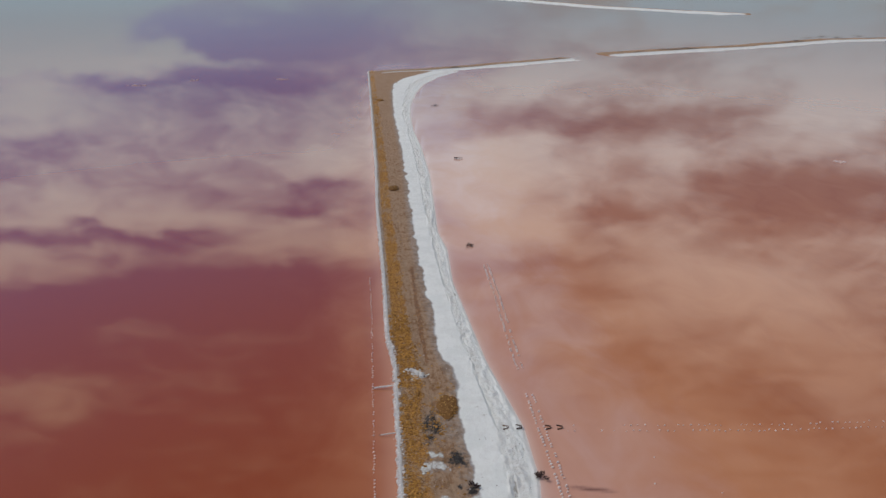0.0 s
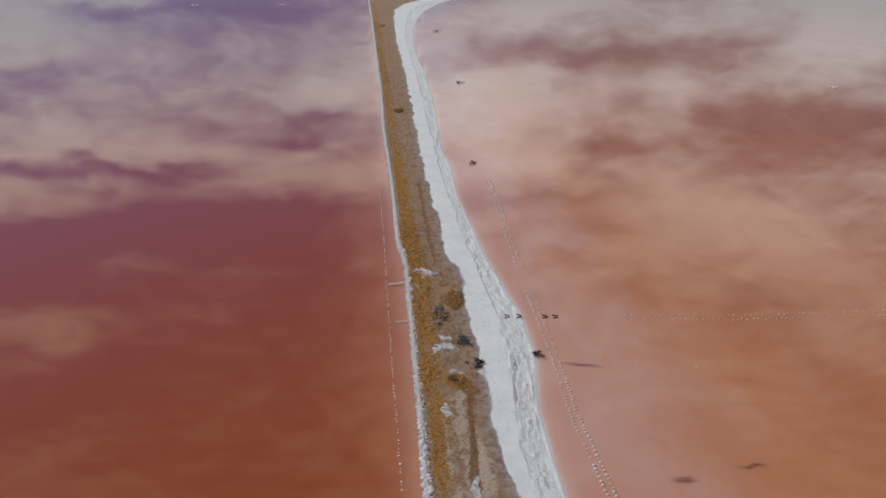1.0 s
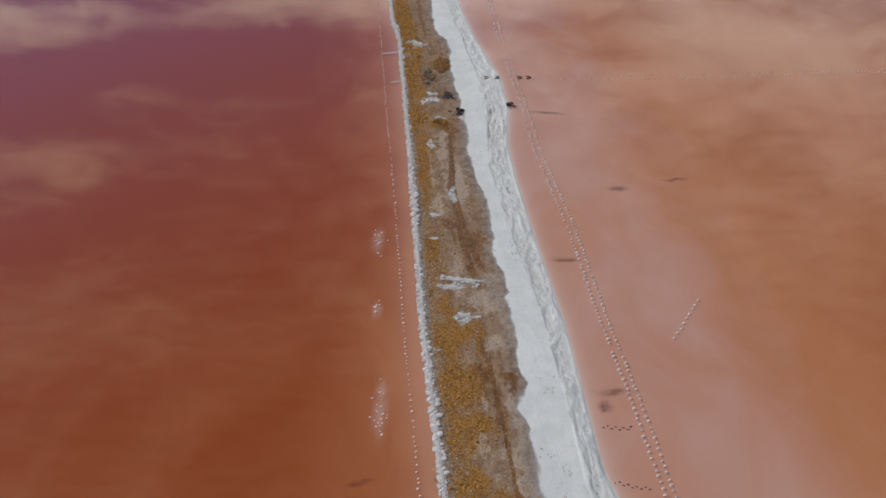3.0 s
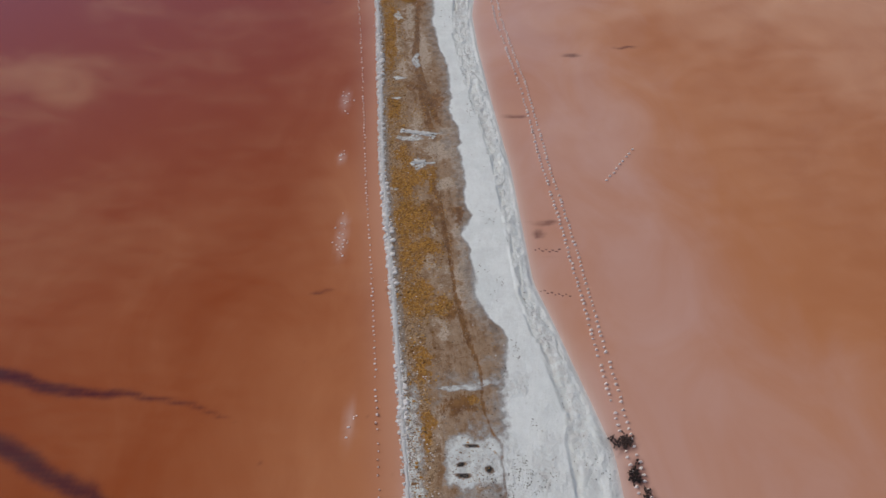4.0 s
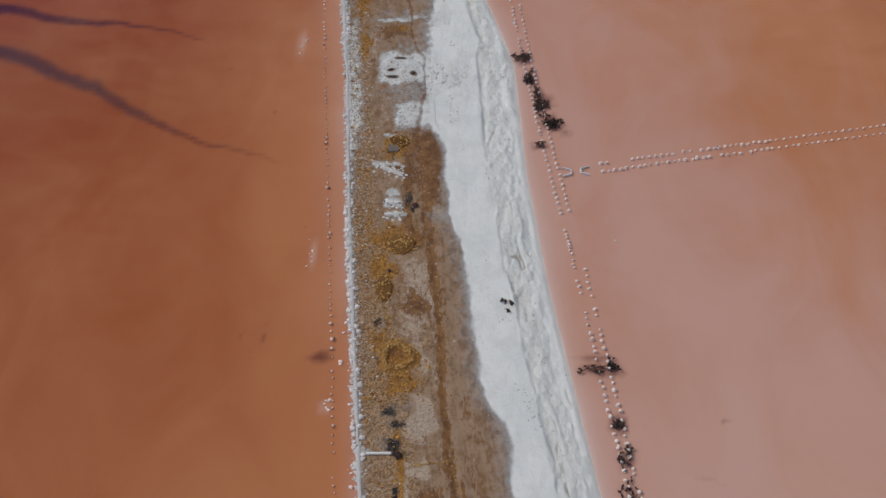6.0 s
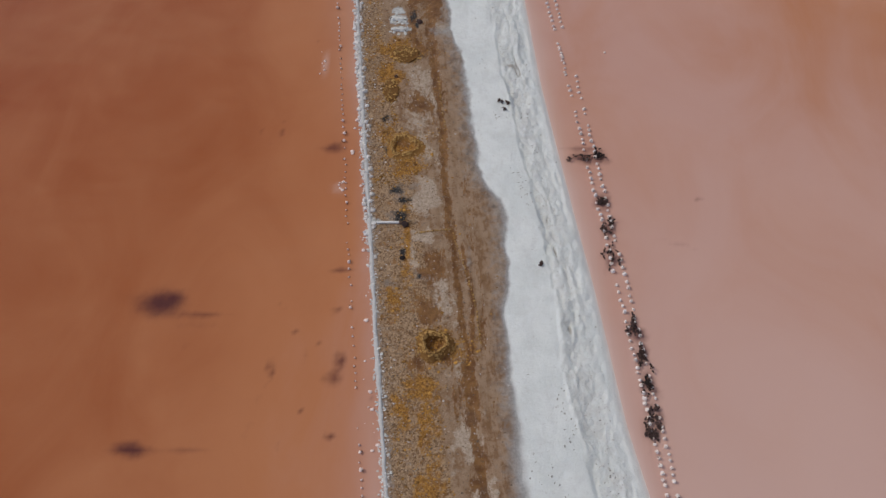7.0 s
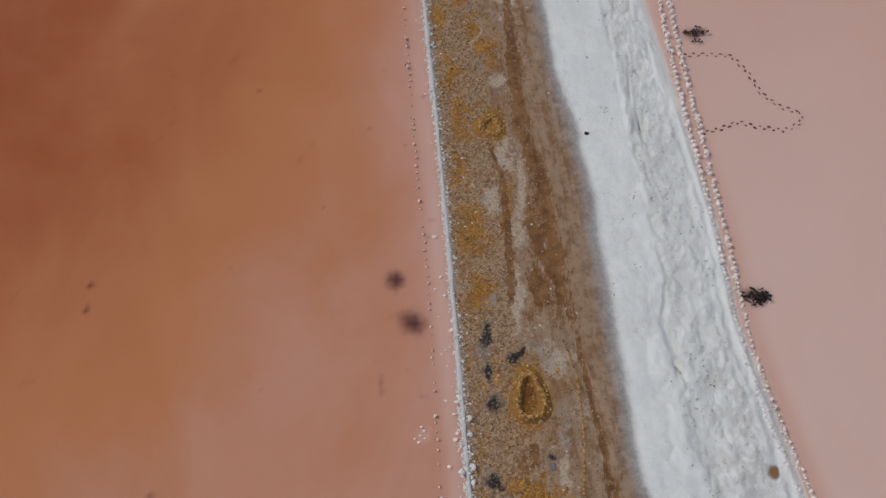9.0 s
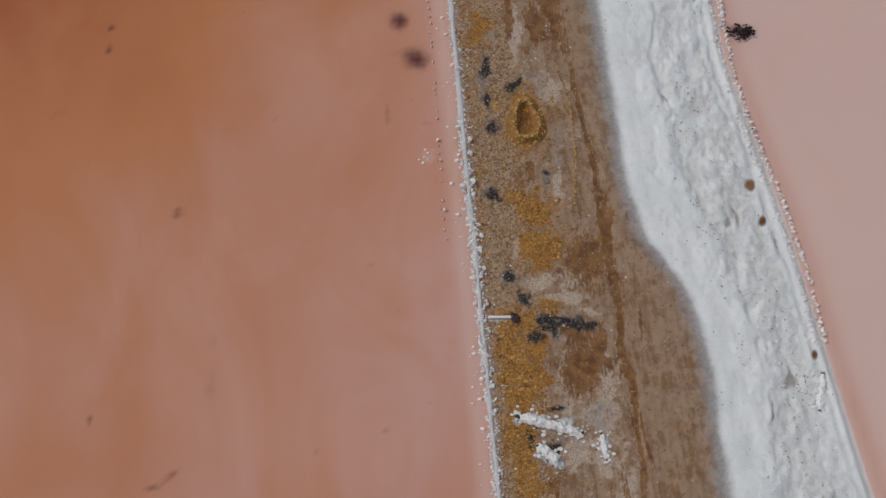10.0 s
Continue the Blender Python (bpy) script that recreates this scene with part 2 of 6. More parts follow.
def streak(x, y, points, width):
    """A ragged dark streak along a bent line, thinning to its end."""
    out = np.zeros_like(x)
    near = (x > min(q[0] for q in points) - 12) & (x < max(q[0] for q in points) + 12) & (y > min(q[1] for q in points) - 12) & (y < max(q[1] for q in points) + 12)
    sx, sy = x[near], y[near]
    sx, sy = sx + 1.6 * fbm(sx / 4, sy / 4, 33, 3), sy + 1.8 * fbm(sx / 5, sy / 5, 34, 3)
    best = np.zeros_like(sx)
    for k in range(len(points) - 1):
        (ax, ay), (bx, by) = points[k], points[k + 1]
        q = np.clip(((sx - ax) * (bx - ax) + (sy - ay) * (by - ay)) / ((bx - ax) ** 2 + (by - ay) ** 2), 0, 1)
        thin = 1 - (k + q) / (len(points) - 1)
        w = width * (0.3 + 0.7 * thin)
        best = np.maximum(best, np.exp(-(((sx - ax - q * (bx - ax)) ** 2 + (sy - ay - q * (by - ay)) ** 2) / w**2)) * (0.25 + 0.75 * thin**0.5))
    out[near] = best
    return out


def ribbons(x, y, runs):
    """Ragged bands along bent lines: each run has rows of x, y, half width."""
    out = np.zeros_like(x)
    wx, wy = x + 0.9 * fbm(x / 1.5, y / 3.0, 53, 4), y + 1.2 * fbm(x / 1.5, y / 3.0, 54, 4)
    for run in runs:
        rows = sorted(run, key=lambda q: q[1])
        ys = [q[1] for q in rows]
        cx, hw = np.interp(wy, ys, [q[0] for q in rows]), np.interp(wy, ys, [q[2] for q in rows])
        ends = smooth(wy, ys[0] - 1.0, ys[0] + 0.5) * (1 - smooth(wy, ys[-1] - 0.5, ys[-1] + 1.0))
        out = np.maximum(out, np.exp(-(((wx - cx) / hw) ** 2)) * ends)
    return out


# patches of the causeway's surface: x, y, half width, half length, lean
OCHRE = [(6.9, -23.4, 2.11, 1.42, 0), (5.7, -21.9, 1.33, 0.99, 0), (7.1, -27.1, 2.35, 2.03, 0), (8, -32.6, 1.44, 0.72, 0), (6.5, -37.4, 1.12, 3.55, 0), (5.7, -40.6, 1.01, 1.98, 0), (7.2, -45.2, 0.6, 0.67, 0), (4, -36.6, 0.92, 3.05, 0), (6.2, -48.1, 1.23, 0.76, 0), (3.6, -44.7, 0.5, 1.93, 0), (1.9, -5.6, 1.39, 2.41, 0), (-0.3, 33, 1.07, 3.47, 0), (0.3, 27.7, 1.39, 2.3, 0), (1.2, 23.2, 0.91, 2.21, 0), (2.7, 20.4, 1.12, 2.46, 0), (-0.8, 17.1, 1.1, 2.99, 0), (0.3, 12.5, 1.3, 2.86, 0), (2.3, 40.4, 2.08, 1.17, 0), (4.4, 3.4, 0.52, 3.14, 0)]
OCHRE_B = [(1.1, 0.8, 1.53, 3.06, 0), (-2, 23.8, 0.57, 3.19, 0), (-0.2, 6.5, 1.05, 2.15, 0), (-4, 77.2, 3.2, 1.71, 0), (-4.7, 72.9, 1.3, 2.45, 0), (-2.3, 61.1, 1.7, 1.7, 0), (-2.4, 51.7, 0.57, 5.16, 0), (-0.7, 36.7, 1.97, 1.03, 0), (-5, 66, 1.38, 1.65, 0), (-3.7, 45.7, 0.77, 1.75, 0), (-2.8, 34.4, 1.02, 2.01, 0), (-12, 147.2, 2.11, 4.4, 0), (-9.4, 139.7, 1.86, 2.94, 0), (-10.7, 132.7, 1.94, 3.72, 0), (-8.7, 133.4, 1.95, 1.73, 0), (-9.9, 125.2, 2.17, 3.62, 0), (-6.6, 123.6, 1.07, 1.97, 0), (-4.1, 90.6, 1.46, 1.79, 0), (-4, 110.5, 0.98, 0.73, 0)]
OCHRE_C = [(-3.3, 77, 2.27, 0.87, 0), (-8.4, 147.2, 0.7, 2.9, 0), (-9.4, 115.4, 1.02, 2.98, 0), (-8.6, 107.1, 0.82, 2.66, 0), (-15.5, 188.7, 1.32, 12.19, 0), (-14, 165.3, 2.11, 4.68, 0), (-10.2, 164.2, 1.57, 2.56, 0), (-10.3, 148.6, 1.25, 1.13, 0), (-12.4, 153.3, 1.29, 2.69, 0), (-11.7, 139.3, 2.03, 4.61, 0), (-10.2, 134.4, 2.51, 1.08, 0), (-12.8, 170.8, 1.28, 2.48, 0), (-27.6, 299.1, 2.31, 21.69, 0), (-24, 264.8, 1.99, 15.87, 0), (-21.4, 244.7, 1.54, 7.87, 0), (-14.7, 222, 2.04, 3.36, 0), (-18, 204.1, 1.22, 7.92, 0), (-16.5, 190.4, 1.11, 6.52, 0), (-15.7, 180.3, 1.03, 4.14, 0)]
OCHRE_D = [(-25.3, 280.7, 2.14, 13.55, 0), (-19.2, 223.2, 1.14, 7.47, 0)]
OCHRE_ALL = OCHRE + OCHRE_B + OCHRE_C + OCHRE_D
WET = [(6.3, -19.6, 0.96, 1, 0), (7, -4.7, 0.89, 2.79, 0), (8.9, -3.8, 0.89, 3.66, 0), (11.5, -28.2, 1.77, 2.77, 0), (10.6, -37.9, 1.82, 2.83, 0), (12.2, -36.4, 0.92, 2.03, 0), (13.5, -25, 0.53, 3.26, 0), (10.2, -34.9, 1.53, 0.71, 0), (7.9, -48.1, 0.59, 1.18, 0), (6.1, -15.1, 0.65, 1.26, 0), (4.2, 27.6, 0.41, 1.05, 0), (3.5, 13.1, 0.76, 0.8, 0), (7.4, 1.3, 0.92, 3.6, 0), (8.6, -2.1, 0.7, 3.47, 0), (6, 12.5, 0.86, 2.28, 0), (4.4, 29.7, 0.35, 0.67, 0), (-1.3, 69.6, 1.41, 0.94, 0), (0.7, 49.2, 0.9, 2.09, 0), (-0.3, 44.5, 1.42, 1.49, 0)]
WET_B = [(1.8, 40.5, 0.75, 1.64, 0), (-1.1, 38.8, 0.74, 0.74, 0), (0.4, 50.4, 1.25, 0.74, 0), (-3.2, 64.5, 0.99, 1.18, 0), (-0.7, 48.3, 1.01, 0.6, 0), (-2.1, 90.2, 1.09, 2.34, 0), (-2.8, 87, 1.77, 0.9, 0), (-1.9, 84.5, 0.81, 1.62, 0), (-4.6, 140.1, 0.68, 1.87, 0), (-5.2, 109.6, 1.4, 1.45, 0), (-1.6, 77.5, 0.87, 1.1, 0), (-5.8, 122.7, 0.76, 1.3, 0), (-11.3, 170.8, 1.27, 1.54, 0), (-8.1, 167.1, 1.24, 2.66, 0), (-11.5, 200.2, 1.52, 1.52, 0), (-9.2, 160.6, 0.85, 1.34, 0), (-8.1, 141.2, 1.18, 1.61, 0)]
WET_ALL = WET + WET_B
RUNNEL_1 = [(10.7, -9.8, 0.22), (11.8, -15, 0.32), (12.5, -20.6, 0.37), (13, -26, 0.63), (14, -31.3, 0.52), (14.5, -36.4, 0.41), (15, -40.4, 0.25), (15.5, -44.3, 0.2), (16, -48.1, 0.2)]
RUNNEL_2 = [(12.6, -26, 0.16), (13.7, -30.3, 0.16), (14.2, -33.4, 0.15), (14, -37.4, 0.15), (15.4, -41.4, 0.15), (16.6, -46.7, 0.15)]
RUNNEL_3 = [(3.4, 39.4, 0.67), (4.2, 33, 0.65), (4.9, 27.7, 0.58), (5.4, 21.4, 0.73), (5.6, 16, 0.82), (6.3, 11.4, 1.07), (7.4, 8.1, 1.06), (8.1, 4.9, 0.78), (8.5, 0.8, 0.71), (9, -3.1, 0.6)]
RUNNEL_4 = [(3, 10.3, 0.37), (3.9, 7, 0.37), (4.5, 0.8, 0.46), (4.7, -6, 0.44)]
RUNNEL_6 = [(0.2, 90.7, 0.86), (-0.1, 80.6, 0.68), (0.6, 74.6, 0.66), (1.3, 66.8, 0.5), (1.6, 59.6, 0.54), (2, 54.2, 0.53), (2.4, 51.7, 0.4), (3, 44.5, 0.38), (4.3, 38, 0.47), (4.6, 33.5, 0.46)]
RUNNEL_7 = [(3.3, 51.7, 0.23), (4.1, 46.8, 0.22), (4.4, 41.2, 0.21), (4.6, 35.9, 0.21)]
RUNNEL_9 = [(-8, 147.3, 0.35), (-6.4, 137.8, 0.42), (-5.8, 131.6, 0.32), (-5.3, 125.8, 0.31), (-4, 119.4, 0.45), (-2.7, 114.5, 0.29), (-2.1, 108.9, 0.2), (-0.7, 105.4, 0.2), (-0.7, 98.9, 0.2), (-1.5, 93, 0.56), (-2, 88.9, 0.72), (-2.2, 85.1, 0.58), (-2.2, 80.3, 0.45), (-1.6, 76.4, 0.49)]
RUNNEL_10 = [(-11.5, 202, 0.55), (-11.2, 187.8, 0.4), (-10.9, 178.9, 0.38), (-10, 172.4, 0.55), (-8.7, 166.4, 0.71), (-7.4, 160.6, 0.59)]
RUNNEL_11 = [(-21.7, 289.6, 0.48), (-19, 261.2, 0.56), (-16.9, 241.8, 0.51)]
RUNNEL_12 = [(-11.5, 200.5, 0.49), (-11.4, 190.5, 0.55), (-11.6, 181.7, 0.52), (-11.1, 176.5, 0.5), (-10.6, 170.5, 0.63), (-9.4, 165, 0.53), (-8.7, 160.1, 0.36)]
RUNNEL = [RUNNEL_1, RUNNEL_2, RUNNEL_3, RUNNEL_4, RUNNEL_6, RUNNEL_7, RUNNEL_9, RUNNEL_10, RUNNEL_11, RUNNEL_12]
PALE = [(7, -30.1, 1.76, 0.84, 0), (9.3, -31.8, 1.86, 0.62, 0), (5, -27.1, 0.73, 1.39, 0), (11.3, -32.9, 1.23, 0.52, 0), (5.2, -5.6, 0.67, 3.63, 0), (8.9, -21.1, 0.43, 2.21, 0), (8.7, -11.5, 1.85, 1.51, 0), (12.5, -45.3, 1.09, 2.41, 0), (11.9, -42.4, 2.3, 1.08, 0), (9.8, -45.3, 1.49, 1.45, 0), (3.6, 32, 1.54, 2.19, 0), (5, 26.1, 1.04, 2.21, 0), (4.1, 8.1, 1.06, 1.64, 0), (2.9, 3.9, 0.93, 1.36, 0), (1.7, 22, 0.68, 1.87, 0), (3.9, 17.1, 0.88, 1.07, 0), (5.8, 4.9, 0.42, 4.28, 0), (-0.6, 57.4, 1.31, 2.31, 0), (-2, 50.1, 0.68, 1.86, 0)]
PALE_B = [(-0.6, 63.8, 0.74, 2.2, 0), (-4.4, 71.3, 0.65, 2.41, 0), (0.3, 70.6, 0.9, 2.39, 0), (1.3, 46.2, 0.66, 1.77, 0), (-1.1, 52.9, 1.16, 0.77, 0), (2.7, 81.4, 2.05, 1.07, 0), (-4.2, 128.6, 1.11, 4.74, 0), (-6.6, 119.4, 0.89, 2.08, 0), (-4.5, 135.2, 0.82, 5.14, 0), (-2.5, 125.2, 1.55, 3.39, 0), (-3.6, 150.1, 1.79, 4.53, 0), (-10.8, 182.3, 1.96, 8.11, 0), (-6.7, 153.8, 2.92, 2.96, 0), (-6, 146.4, 1.84, 1.98, 0), (-9, 132, 1.23, 2.44, 0), (-12.9, 148.6, 0.94, 2.28, 0), (-8.4, 137.4, 0.71, 2.29, 0), (-5.9, 158.2, 2, 1.56, 0), (-15.1, 187.4, 0.9, 9.56, 0)]
PALE_C = [(-13.2, 193.6, 0.94, 8.64, 0), (-13.6, 176.4, 0.99, 3.36, 0)]
PALE_ALL = PALE + PALE_B + PALE_C
GREY = [(2.4, -10.3, 0.99, 2.94, 0), (2.9, -15.2, 0.76, 1.48, 0), (7, -10.9, 2.19, 1.28, 0), (9, -17.8, 0.64, 2.82, 0), (8, -19.8, 0.75, 0.78, 0), (4.4, -29.7, 1.35, 0.95, 0), (5.4, -31.3, 1.03, 0.94, 0), (8.4, -34.4, 3.17, 1.75, 0), (8.3, -43.8, 1.99, 1.07, 0), (7, -45.2, 1.19, 1.15, 0), (11.9, -42.4, 2, 1.17, 0), (2.2, -21.9, 1.17, 0.99, 0), (1.9, 18.6, 0.78, 1.21, 0), (3.1, -6.2, 0.98, 1.22, 0), (2.4, 3.9, 0.62, 0.83, 0), (1.2, 25.4, 0.57, 0.9, 0), (-3.2, 58.2, 1.55, 1.23, 0), (-0.7, 48, 2.24, 0.72, 0), (3.8, 49.2, 0.4, 2.96, 0)]
GREY_B = [(-5, 67.1, 0.63, 1.21, 0), (-3.1, 54.9, 1.4, 0.78, 0), (-4, 47.4, 0.78, 0.59, 0), (-0.3, 112.1, 1.56, 1.32, 0), (-4.6, 113.5, 3.15, 0.96, 0), (-4.2, 89.9, 0.66, 0.95, 0), (-0.7, 115.4, 1.45, 0.98, 0), (-7.8, 112.5, 0.71, 1.9, 0), (-4.9, 98.9, 2.2, 0.78, 0), (1.6, 87, 0.82, 3.97, 0), (2.5, 78.3, 0.66, 1.12, 0), (-16.4, 220.8, 2.03, 6.25, 0), (-9.6, 208.9, 2.3, 3.27, 0), (-10.2, 234.6, 1.7, 3.32, 0), (-7.1, 216.2, 1.53, 4.52, 0), (-14.8, 211, 1.7, 2.08, 0), (-6.4, 158.2, 2.12, 1.3, 0), (-5.6, 155.5, 1.38, 2.69, 0)]
GREY_ALL = GREY + GREY_B
MUD = [(2.5, -9.1, 0.6, 0.82, 0), (2.7, -12.2, 0.49, 0.93, 0), (2.9, -15.4, 0.6, 0.8, 0), (4.9, -10.9, 0.6, 0.58, 0), (2.6, -22.2, 0.8, 0.71, 0), (8, -19.8, 0.37, 0.39, 0), (4.4, -29.7, 0.62, 0.53, 0), (5.4, -31.2, 0.67, 0.68, 0), (4.7, -33.5, 0.51, 0.46, 0), (7.7, -34.3, 1.54, 1.23, 0), (9.9, -34.1, 1.64, 0.61, 0), (6.6, -35.4, 0.82, 0.51, 0), (11.5, -34.3, 0.46, 0.51, 0), (5.8, -44.2, 0.4, 0.87, 0), (7.5, -45.2, 0.79, 0.67, 0), (8.1, -41.6, 0.8, 0.29, 0), (-2.8, 54.9, 0.88, 0.65, 0), (-2.9, 50.9, 0.34, 0.43, 0), (-5, 63.4, 0.31, 0.65, 0)]
MUD_B = [(-5.3, 67.5, 0.38, 0.53, 0), (-1.3, 48, 0.34, 0.3, 0), (-2.1, 82.7, 0.62, 0.99, 0), (-3.5, 58.2, 0.84, 0.48, 0), (-2.8, 57.1, 0.71, 0.4, 0), (-4.7, 101.9, 0.86, 0.28, 0), (-4.8, 103.2, 0.53, 0.25, 0), (-2, 102.5, 0.53, 0.33, 0), (-3.7, 105.1, 0.81, 0.21, 0), (-4.2, 89.9, 0.48, 0.68, 0), (-1.6, 81.5, 0.28, 0.47, 0), (-17.2, 222, 0.91, 1.66, 0), (-16, 218.1, 0.89, 1.13, 0), (-9.7, 205.8, 0.62, 0.77, 0), (-11.5, 206.6, 0.41, 0.59, 0)]
MUD_C = [(-13.5, 201, 0.79, 0.91, 0)]
MUD_ALL = MUD + MUD_B + MUD_C
SALT_BIT = [(5.6, -42.4, 1.6, 0.54, 0), (8.1, -42.9, 1.7, 0.44, 0), (9.8, -43.6, 0.7, 0.29, 0), (7, -45.5, 0.69, 0.77, 0), (8, -46, 0.69, 0.48, 0), (3, -33.6, 1.03, 0.21, 0), (12.5, -44.8, 0.35, 1.16, 0), (-5, 87.8, 1.84, 0.66, 0), (-3.9, 82.5, 0.96, 1.08, 0), (-6.3, 54.5, 1.4, 0.26, 0), (-4.9, 112.3, 2.85, 0.38, 0), (-4.9, 92.3, 0.98, 0.42, 0), (-4, 84, 0.86, 0.61, 0), (-3.9, 80.9, 1.12, 0.52, 0), (-9.5, 151.2, 1.26, 0.75, 0), (-2.1, 112.7, 1.71, 0.38, 0), (-10.2, 150.3, 1.18, 0.58, 0), (-14.1, 173.5, 1.67, 0.48, 0), (-13.4, 145.4, 0.61, 0.32, 0)]
SALT_BIT_B = [(-11.4, 178.8, 0.58, 2.74, 0), (-11.8, 157, 2.16, 0.51, 0), (-9.3, 158.2, 2.84, 0.52, 0), (-14.5, 167.9, 0.89, 0.44, 0), (-8.7, 204.1, 1.55, 0.68, 0), (-13.7, 204.2, 1.11, 0.68, 0), (-19.1, 237.1, 1.48, 1.41, 0), (-16.4, 211, 1.06, 1.45, 0), (-15, 194.4, 0.57, 1.67, 0), (-14.8, 214.1, 0.87, 1.08, 0)]
SALT_BIT_ALL = SALT_BIT + SALT_BIT_B
OCHRE_FAR = [(6.1, -14.7, 2.1, 3.0, 0), (0.5, 40.8, 2.3, 2.0, 0), (-3.0, 63.8, 2.3, 2.0, 0), (3.1, 12.4, 1.7, 1.6, 0), (-14.9, 192.0, 1.7, 9.0, 5), (-15.4, 223.0, 2.0, 7.0, 4), (-13.0, 227.0, 1.9, 3.0, 0)]
SALT_FAR = [(-18.6, 237.5, 1.8, 1.4, 0), (-14.5, 211.0, 1.6, 0.9, 0)]
WET_MORE = [(-0.2, 90.5, 1.6, 3.0, 0), (0.8, 88.0, 1.2, 3.2, 0), (0.4, 84.5, 1.0, 3.0, 0), (-0.8, 86.5, 1.0, 1.2, 0)]
# dark mud; the last row paints the shade in a stone ring's hollow
MUD_FAR_HOLLOW = [(-15.5, 222.0, 1.3, 3.0, 0), (-9.6, 206.7, 0.9, 0.6, 0), (-12.0, 213.0, 1.5, 1.6, 0), (-13.7, 201.8, 1.3, 1.0, 0)]
GREY_FAR = [(-5.5, 113.8, 2.0, 0.7, 0), (0.3, 112.8, 1.8, 1.2, 0), (-7.5, 111.0, 0.8, 2.0, 0), (-13.5, 222.0, 3.0, 7.0, 0), (-9.0, 210.0, 3.0, 5.0, 0)]

SALT_PLOTS = [(-6.6, 1.5, 100.3, 106.5), (-4.6, 1.8, 93.2, 98.4)]


def plots(x, y):
    """Old evaporation plots: ragged oblongs of salt, x from and to, y from and to."""
    out = np.zeros_like(x)
    wx, wy = x + 1.8 * fbm(x / 1.6, y / 1.6, 37, 6) + 0.5 * fbm(x / 0.4, y / 0.4, 39, 2), y + 2.0 * fbm(x / 1.6, y / 1.6, 38, 6)
    for x0, x1, y0, y1 in SALT_PLOTS:
        out = np.maximum(out, smooth(wx, x0 - 0.6, x0 + 1.0) * (1 - smooth(wx, x1 - 1.0, x1 + 0.6)) * smooth(wy, y0 - 0.5, y0 + 1.0) * (1 - smooth(wy, y1 - 1.0, y1 + 0.5)))
    return out


def gravel_strip(x, y):
    """The packed gravel beside the wall at the near end, cut off straight along the track side."""
    return smooth(x - edge_w(y), 1.0, 1.7) * (1 - smooth(x + 0.6 * fbm(x, y / 2, 35), 6.2, 6.7)) * (1 - smooth(y, -33.5, -31.5))


BRINE_HOLES = [(27.2, -21.0, 0.5, 0.6, 0), (28.1, -24.6, 0.4, 0.5, 0), (31.6, -37.0, 0.3, 0.5, 0)]


def beach_form(x, y):
    """Ledges and gullies below the scarp of the salt beach: height, and how far a gully cuts in."""
    sc, se = scarp(y), shore_e(y)
    u = np.clip((x - sc) / np.maximum(se - sc, 1), -0.2, 1.2)
    bend = 1.0 * fbm(x / 4, y / 5, 41, 4)
    lines = fbm(u * 2.4 + bend, y / 12, 21, 4)
    on = smooth(u, 0.0, 0.08) * (1 - smooth(u, 0.78, 0.97))
    broken = smooth(vnoise(x / 3.5, y / 9, 48), 0.30, 0.75)
    ledge = broken * (0.16 * smooth(lines, -0.02, 0.03) + 0.10 * smooth(lines, 0.11, 0.16)) - 0.08
    gully = np.exp(-((fbm(u * 3.4 + bend + y * 0.05, y / 8, 45, 3) / 0.03) ** 2)) * smooth(vnoise(x / 1.8, y / 3, 46), 0.62, 0.85) * on
    lumps = 0.54 * fbm(x / 1.3, y / 2.2, 25, 5) + 0.26 * fbm(x / 0.5, y / 0.8, 27, 3)
    return on * (ledge + lumps) - 0.22 * gully, gully


